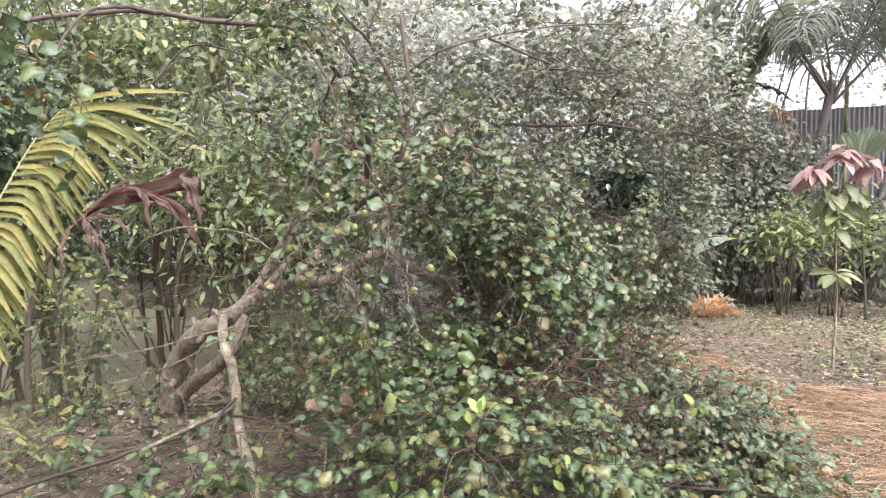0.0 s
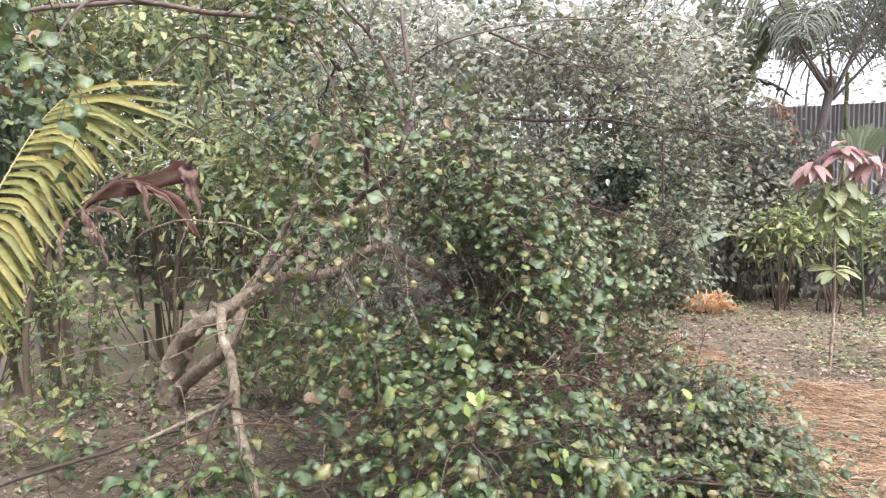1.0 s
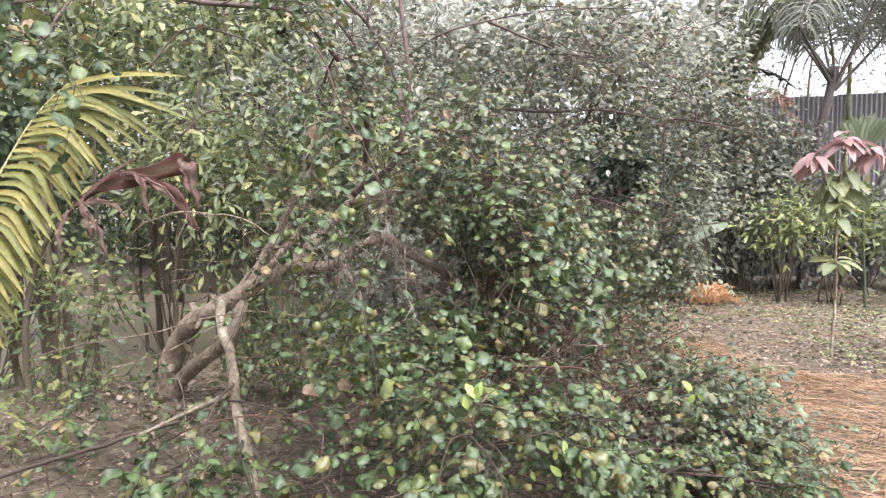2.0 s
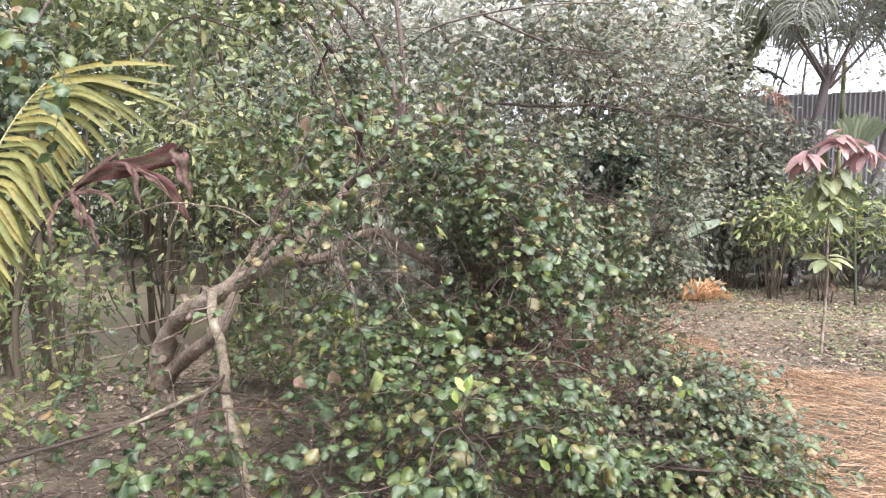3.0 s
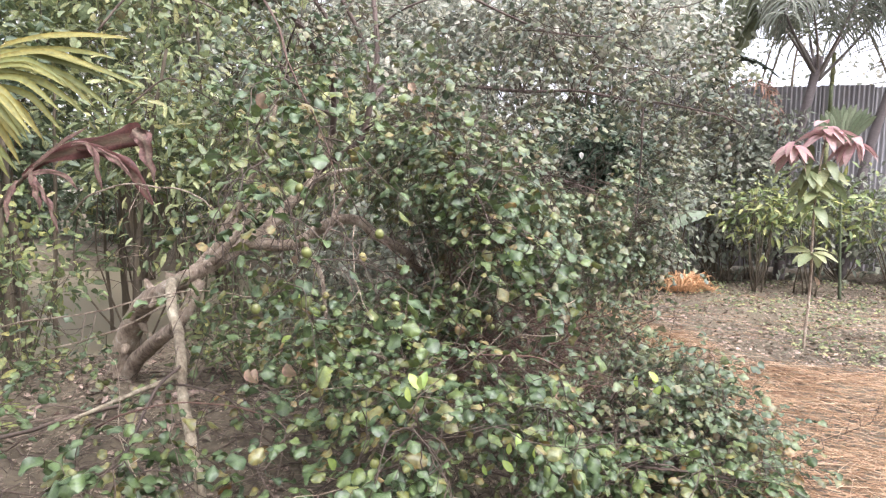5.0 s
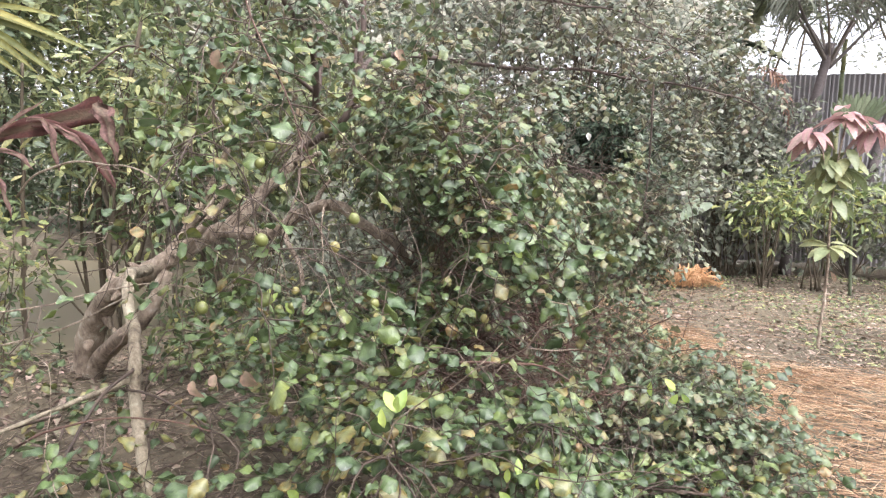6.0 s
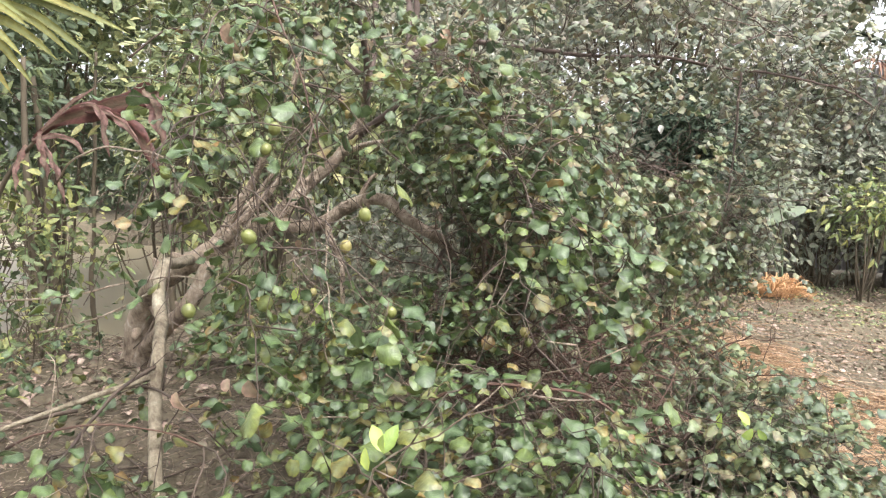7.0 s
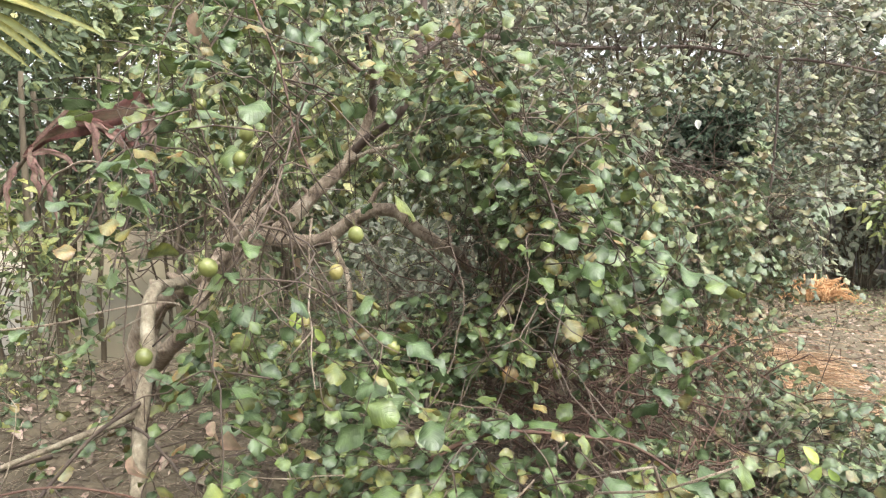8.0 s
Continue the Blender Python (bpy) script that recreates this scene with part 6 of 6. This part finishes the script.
def build_elephant_ear():
    plant = thing("elephant_ear", (2.8, 8.3, 0), "elephant ear plant with broad arrow-shaped green leaves", "plant")
    for tip, tilt, wide in (((2.70, 8.2, 1.06), 0.9, 0.50), ((2.60, 8.45, 0.62), -0.5, 0.26)):
        tip = np.array(tip)
        stalk = part("stalk", tube(Geo(), smooth_line([(2.8, 8.35, -0.03), ((2.8 + tip[0]) / 2, 8.35, tip[2] * 0.6), tip], 0.1), 0.016, 0.007, 6).mesh("stalk"), EAR, plant)
        # heart outline: two lobes behind the stalk's end and a drooping point
        ring = [(0.0, 0.22), (0.20, 0.42), (0.40, 0.34), (0.46, 0.05), (0.36, -0.35), (0.16, -0.75), (0.0, -1.0)]
        v, f = [(0, 0, 0)], []
        out = ring + [(-x, y) for x, y in ring[-2:0:-1]]
        for x, y in out:
            v.append((x, y, -0.25 * y * y + 0.25 * abs(x) - 0.3 * x * x))
        for i in range(len(out)):
            f.append((0, 1 + i, 1 + (i + 1) % len(out)))
        c, s = math.cos(tilt), math.sin(tilt)
        v = np.array(v) * wide
        v = np.stack([v[:, 0] * c + v[:, 1] * s, v[:, 2] * 0.6 + v[:, 1] * 0.75 * c - v[:, 0] * 0.2, -v[:, 0] * s * 0.45 + v[:, 1] * 0.66 * c + v[:, 2] * 0.5], 1)
        part("leaf", Geo().add(v + tip, [q[::-1] for q in f], [1] + [0] * len(out)).mesh("leaf"), EAR, plant)


build_elephant_ear()


def build_orange_clump():
    plant = thing("dead_fern", (2.66, 8.1, 0), "heap of withered orange-yellow leaves on the soil", "dead plant")
    for _ in range(170):
        a = rng.uniform(0, 2 * math.pi)
        base = np.array([2.66 + rng.normal(0, 0.09), 8.1 + rng.normal(0, 0.07), 0.03])
        d = unit(np.array([math.cos(a) + 0.2, math.sin(a) * 0.6, rng.uniform(0.2, 1.5)]))
        reach = rng.uniform(0.10, 0.34)
        end = base + d * reach
        end[2] = max(0.03, end[2])
        line = smooth_line([base, (base + end) / 2 + np.array([0, 0, 0.06]), end, end + np.array([d[0] * 0.08, -0.02, -0.07]), end + np.array([d[0] * 0.13, -0.03, -0.16 if end[2] > 0.2 else -0.03])], 0.05)
        n = len(line)
        v, f = [], []
        for i, p in enumerate(line):
            w = 0.008 * math.sin(math.pi * (0.1 + 0.85 * i / (n - 1)))
            cr = unit(np.cross(d, [0, -1.0, 0.3]))
            v += [p - cr * w, p + np.array([0, -0.006, 0.004]), p + cr * w]
        for i in range(n - 1):
            b = 3 * i
            f += [(b, b + 1, b + 4, b + 3), (b + 1, b + 2, b + 5, b + 4)]
        part("leaf", Geo().add(v, f, np.tile([0, 1, 0], n)).mesh("leaf"), ORANGE, plant)


build_orange_clump()


# ---- mango sapling ----
def build_mango():
    top = thing("mango_sapling", (3.15, 5.22, 0), "young mango sapling with drooping pink new leaves", "sapling")
    line = smooth_line([(3.14, 5.22, -0.03), (3.16, 5.22, 0.6), (3.15, 5.22, 1.2), (3.17, 5.22, 1.6), (3.21, 5.22, 1.93)], 0.06, 0.004)
    part("trunk", tube(Geo(), line, 0.014, 0.007, 8).mesh("trunk"), BARK, top)

    def whorl(place, n, reach, lift, material, droop, spread=0.03, broad=1.0):
        base = np.array(place)
        for k in range(n):
            a = 2 * math.pi * (k + rng.uniform(-0.2, 0.2)) / n
            d = unit(np.array([math.cos(a), math.sin(a), lift + rng.normal(0, 0.22)]))
            p = base + np.array([0, 0, rng.normal(0, spread)])
            tpl = blade([0, 0.06, 0.22, 0.45, 0.68, 0.88, 1.0], [broad * q for q in (0, 0.03, 0.14, 0.20, 0.185, 0.105, 0)], 0.25, droop, 0.015)
            me = leaves_mesh("leaf", tpl, [p], [d], [unit(np.array([0, 0, 1.0]) + rng.normal(0, 0.2, 3) - 0.4 * d)], [reach * rng.uniform(0.85, 1.15)])
            part("leaf", me, material, top)

    def shoot(points, r):
        part("branch", tube(Geo(), smooth_line(points, 0.04, 0.003), r, r * 0.6, 6).mesh("branch"), STEM, top)

    x, y = 3.15, 5.22
    shoot([(x + 0.01, y, 1.42), (x - 0.10, y - 0.02, 1.62), (x - 0.22, y - 0.04, 1.80)], 0.006)
    shoot([(x + 0.01, y, 1.48), (x + 0.12, y + 0.02, 1.66), (x + 0.26, y - 0.03, 1.82)], 0.006)
    whorl((x, y, 0.88), 9, 0.22, 0.05, MANGO, 0.45, 0.015)
    whorl((x + 0.04, y, 0.62), 1, 0.12, -0.8, DRY, 0.3)
    whorl((x, y, 1.34), 9, 0.20, -0.15, MANGO, 0.5, 0.06)
    whorl((x - 0.06, y, 1.56), 14, 0.20, -0.35, MANGO, 0.6, 0.08)
    whorl((x + 0.08, y, 1.60), 12, 0.20, -0.35, MANGO, 0.6, 0.08)
    whorl((x - 0.22, y - 0.04, 1.80), 14, 0.18, 0.10, PINK, 0.9, 0.03, 1.15)
    whorl((x + 0.06, y, 1.95), 16, 0.19, 0.25, PINK, 0.9, 0.03, 1.15)
    whorl((x + 0.26, y - 0.03, 1.83), 14, 0.18, 0.10, PINK, 0.9, 0.03, 1.15)


build_mango()


# ---- straw, litter and weeds ----
def build_straw():
    g = Geo()
    made = 0
    while made < 8600:
        pick = rng.random()
        if pick < 0.06:
            x, y = rng.uniform(1.6, 6.5), rng.uniform(4.4, 8.0)
            inside = rng.random() < 0.6
        elif pick < 0.86:
            x, y = rng.uniform(1.5, 5.4), rng.uniform(0.6, 4.7)
            ragged = min((5.3 - x) / 0.9 + 0.3 * math.sin(3 * y), (y - 0.7) / 0.8 + 0.3 * math.sin(4 * x))
            inside = ragged > rng.random() and (x - 1.55 - 0.12 * (y - 2.0)) > 0.35 * rng.random() and y < 4.55 - 0.12 * (x - 2.0) + rng.normal(0, 0.12)
        else:
            x, y = (1.75 + rng.normal(0, 0.25), 5.1 + rng.normal(0, 0.35)) if pick < 0.94 else (1.35 + rng.normal(0, 0.25), 6.1 + rng.normal(0, 0.4))
            inside = True
        if not inside:
            continue
        made += 1
        a = rng.normal(-0.35, 0.85)
        reach = rng.uniform(0.12, 0.42)
        d = np.array([math.cos(a), math.sin(a), 0]) * reach / 2
        z = float(ground_height(x, y)) + rng.uniform(0.004, 0.05)
        c = np.array([x, y, z])
        tube(g, [c - d, c + np.array([rng.normal(0, 0.015), rng.normal(0, 0.015), rng.uniform(0.0, 0.02)]), c + d], 0.0018, 0.0011, 3)
    tagged(part("straw", g.mesh("straw"), STRAW), "orange-brown dry straw strewn on the bare soil", "straw", kind="stuff")


build_straw()


def flat_leaves(name, label, count, area, size, template, material, lift=0.012, tilt=0.25):
    x = rng.uniform(area[0], area[1], count)
    y = rng.uniform(area[2], area[3], count)
    z = ground_height(x, y) + rng.uniform(0.002, lift, count)
    keep = z > -0.12
    where = np.stack([x, y, z], 1)[keep]
    n = len(where)
    a = rng.uniform(0, 2 * np.pi, n)
    axis = np.stack([np.cos(a), np.sin(a), rng.normal(0, 0.15, n)], 1)
    normal = unit(np.array([0, 0, 1.0]) + rng.normal(0, tilt, (n, 3)))
    me = leaves_mesh(name, template, where, axis, normal, rng.uniform(size[0], size[1], n))
    tagged(part(name, me, material), label, name.replace("_", " "), kind="stuff")


flat_leaves("leaf_litter", "brown fallen leaves scattered over the soil", 15000, (-3.4, 7.0, 0.9, 9.6), (0.018, 0.055), OVAL_LOW, LITTER, 0.014, 0.45)
flat_leaves("yard_litter", "small grey-tan leaf scraps thick on the open yard", 15000, (1.8, 8.0, 4.2, 9.8), (0.018, 0.062), OVAL_LOW, DRY_LITTER, 0.012, 0.5)
flat_leaves("scattered_leaves", "brown fallen leaves thinly strewn over the yard", 5000, (-6.0, 8.0, -5.0, 1.2), (0.018, 0.055), OVAL_LOW, LITTER, 0.014, 0.45)
flat_leaves("fallen_leaves", "large curled tan leaves scattered round the tree's foot", 160, (-3.2, -1.0, 2.2, 3.5), (0.04, 0.075), CURLED, DRY_LITTER, 0.03, 0.5)


def build_weeds():
    """Low tufts in loose patches."""
    spots = np.stack([rng.uniform(2.2, 7.5, 190), rng.uniform(4.6, 9.4, 190)], 1)
    spots = spots[(spots[:, 1] > 6.6) | (spots[:, 0] > 3.2)]
    n = 3800
    at = spots[rng.integers(0, len(spots), n)] + rng.normal(0, 0.16, (n, 2))
    where = np.column_stack([at, ground_height(at[:, 0], at[:, 1]) + rng.uniform(0.0, 0.05, n)])
    a = rng.uniform(0, 2 * np.pi, n)
    axis = np.stack([np.cos(a), np.sin(a), rng.uniform(0.0, 0.8, n)], 1)
    normal = unit(np.array([0, -0.2, 1.0]) + rng.normal(0, 0.5, (n, 3)))
    me = leaves_mesh("weeds", OVAL_LOW, where, axis, normal, rng.uniform(0.025, 0.06, n))
    tagged(part("weeds", me, MIDWOOD), "low green weeds in patches on the bare soil", "weeds", kind="stuff")


build_weeds()


# ---- fallen sticks ----
def stick(points, r0, r1, label):
    line = smooth_line(points, 0.05, 0.004)
    line[:, 2] = np.maximum(line[:, 2], ground_height(line[:, 0], line[:, 1]) + r0)
    g = tube(Geo(), line, r0, r1, 7, 0.05)
    ob = part("fallen_branch", g.mesh("fallen_branch"), TWIG)
    tagged(ob, label, "stick", "fallen sticks on the soil")


for k in range(90):
    x, y = rng.uniform(-2.6, 1.2), rng.uniform(1.2, 3.4)
    a, reach = rng.uniform(0, math.pi), rng.uniform(0.25, 0.9)
    dx, dy = math.cos(a) * reach / 2, math.sin(a) * reach / 2
    r = rng.uniform(0.003, 0.009)
    stick([(x - dx, y - dy, 0.0), (x + rng.normal(0, 0.03), y + rng.normal(0, 0.03), 0.03), (x + dx, y + dy, 0.0)], r, r * 0.6, "thin dry brown stick lying on bare soil")
flat_leaves("twig_litter", "small dry leaf scraps on the soil under the tree", 11000, (-3.2, 4.5, 0.9, 6.5), (0.02, 0.06), LANCE_LOW, LITTER, 0.01, 0.4)


def build_twig_litter():
    """Short broken twigs, thick on the ground under the tree."""
    g = Geo()
    for _ in range(5200):
        x, y = rng.normal(-0.5, 1.3), rng.uniform(0.9, 4.6)
        a, reach = rng.uniform(0, math.pi), rng.uniform(0.03, 0.16)
        z = float(ground_height(x, y))
        if z < -0.12:
            continue
        d = np.array([math.cos(a), math.sin(a), rng.normal(0, 0.25)]) * reach / 2
        c = np.array([x, y, z + 0.004 + abs(d[2]) + rng.uniform(0, 0.025)])
        r = rng.uniform(0.0012, 0.0030)
        tube(g, [c - d, c + rng.normal(0, 0.008, 3), c + d], r, r * 0.6, 3)
    tagged(part("twig_debris", g.mesh("twig_debris"), TWIG), "broken brown twigs littering the soil", "twigs", kind="stuff")
    g = Geo()
    for _ in range(2400):
        x, y = rng.uniform(-3.2, 1.6), rng.uniform(0.7, 4.2)
        a, reach = rng.uniform(0, math.pi), rng.uniform(0.03, 0.20)
        z = float(ground_height(x, y))
        if z < -0.12:
            continue
        d = np.array([math.cos(a), math.sin(a), rng.normal(0, 0.15)]) * reach / 2
        c = np.array([x, y, z + 0.006 + abs(d[2]) + rng.uniform(0, 0.015)])
        tube(g, [c - d, c + rng.normal(0, 0.006, 3), c + d], 0.0016, 0.0010, 3)
    tagged(part("dry_stalks", g.mesh("dry_stalks"), BARK), "pale dry stalks strewn over the dark soil", "stalks", kind="stuff")


build_twig_litter()
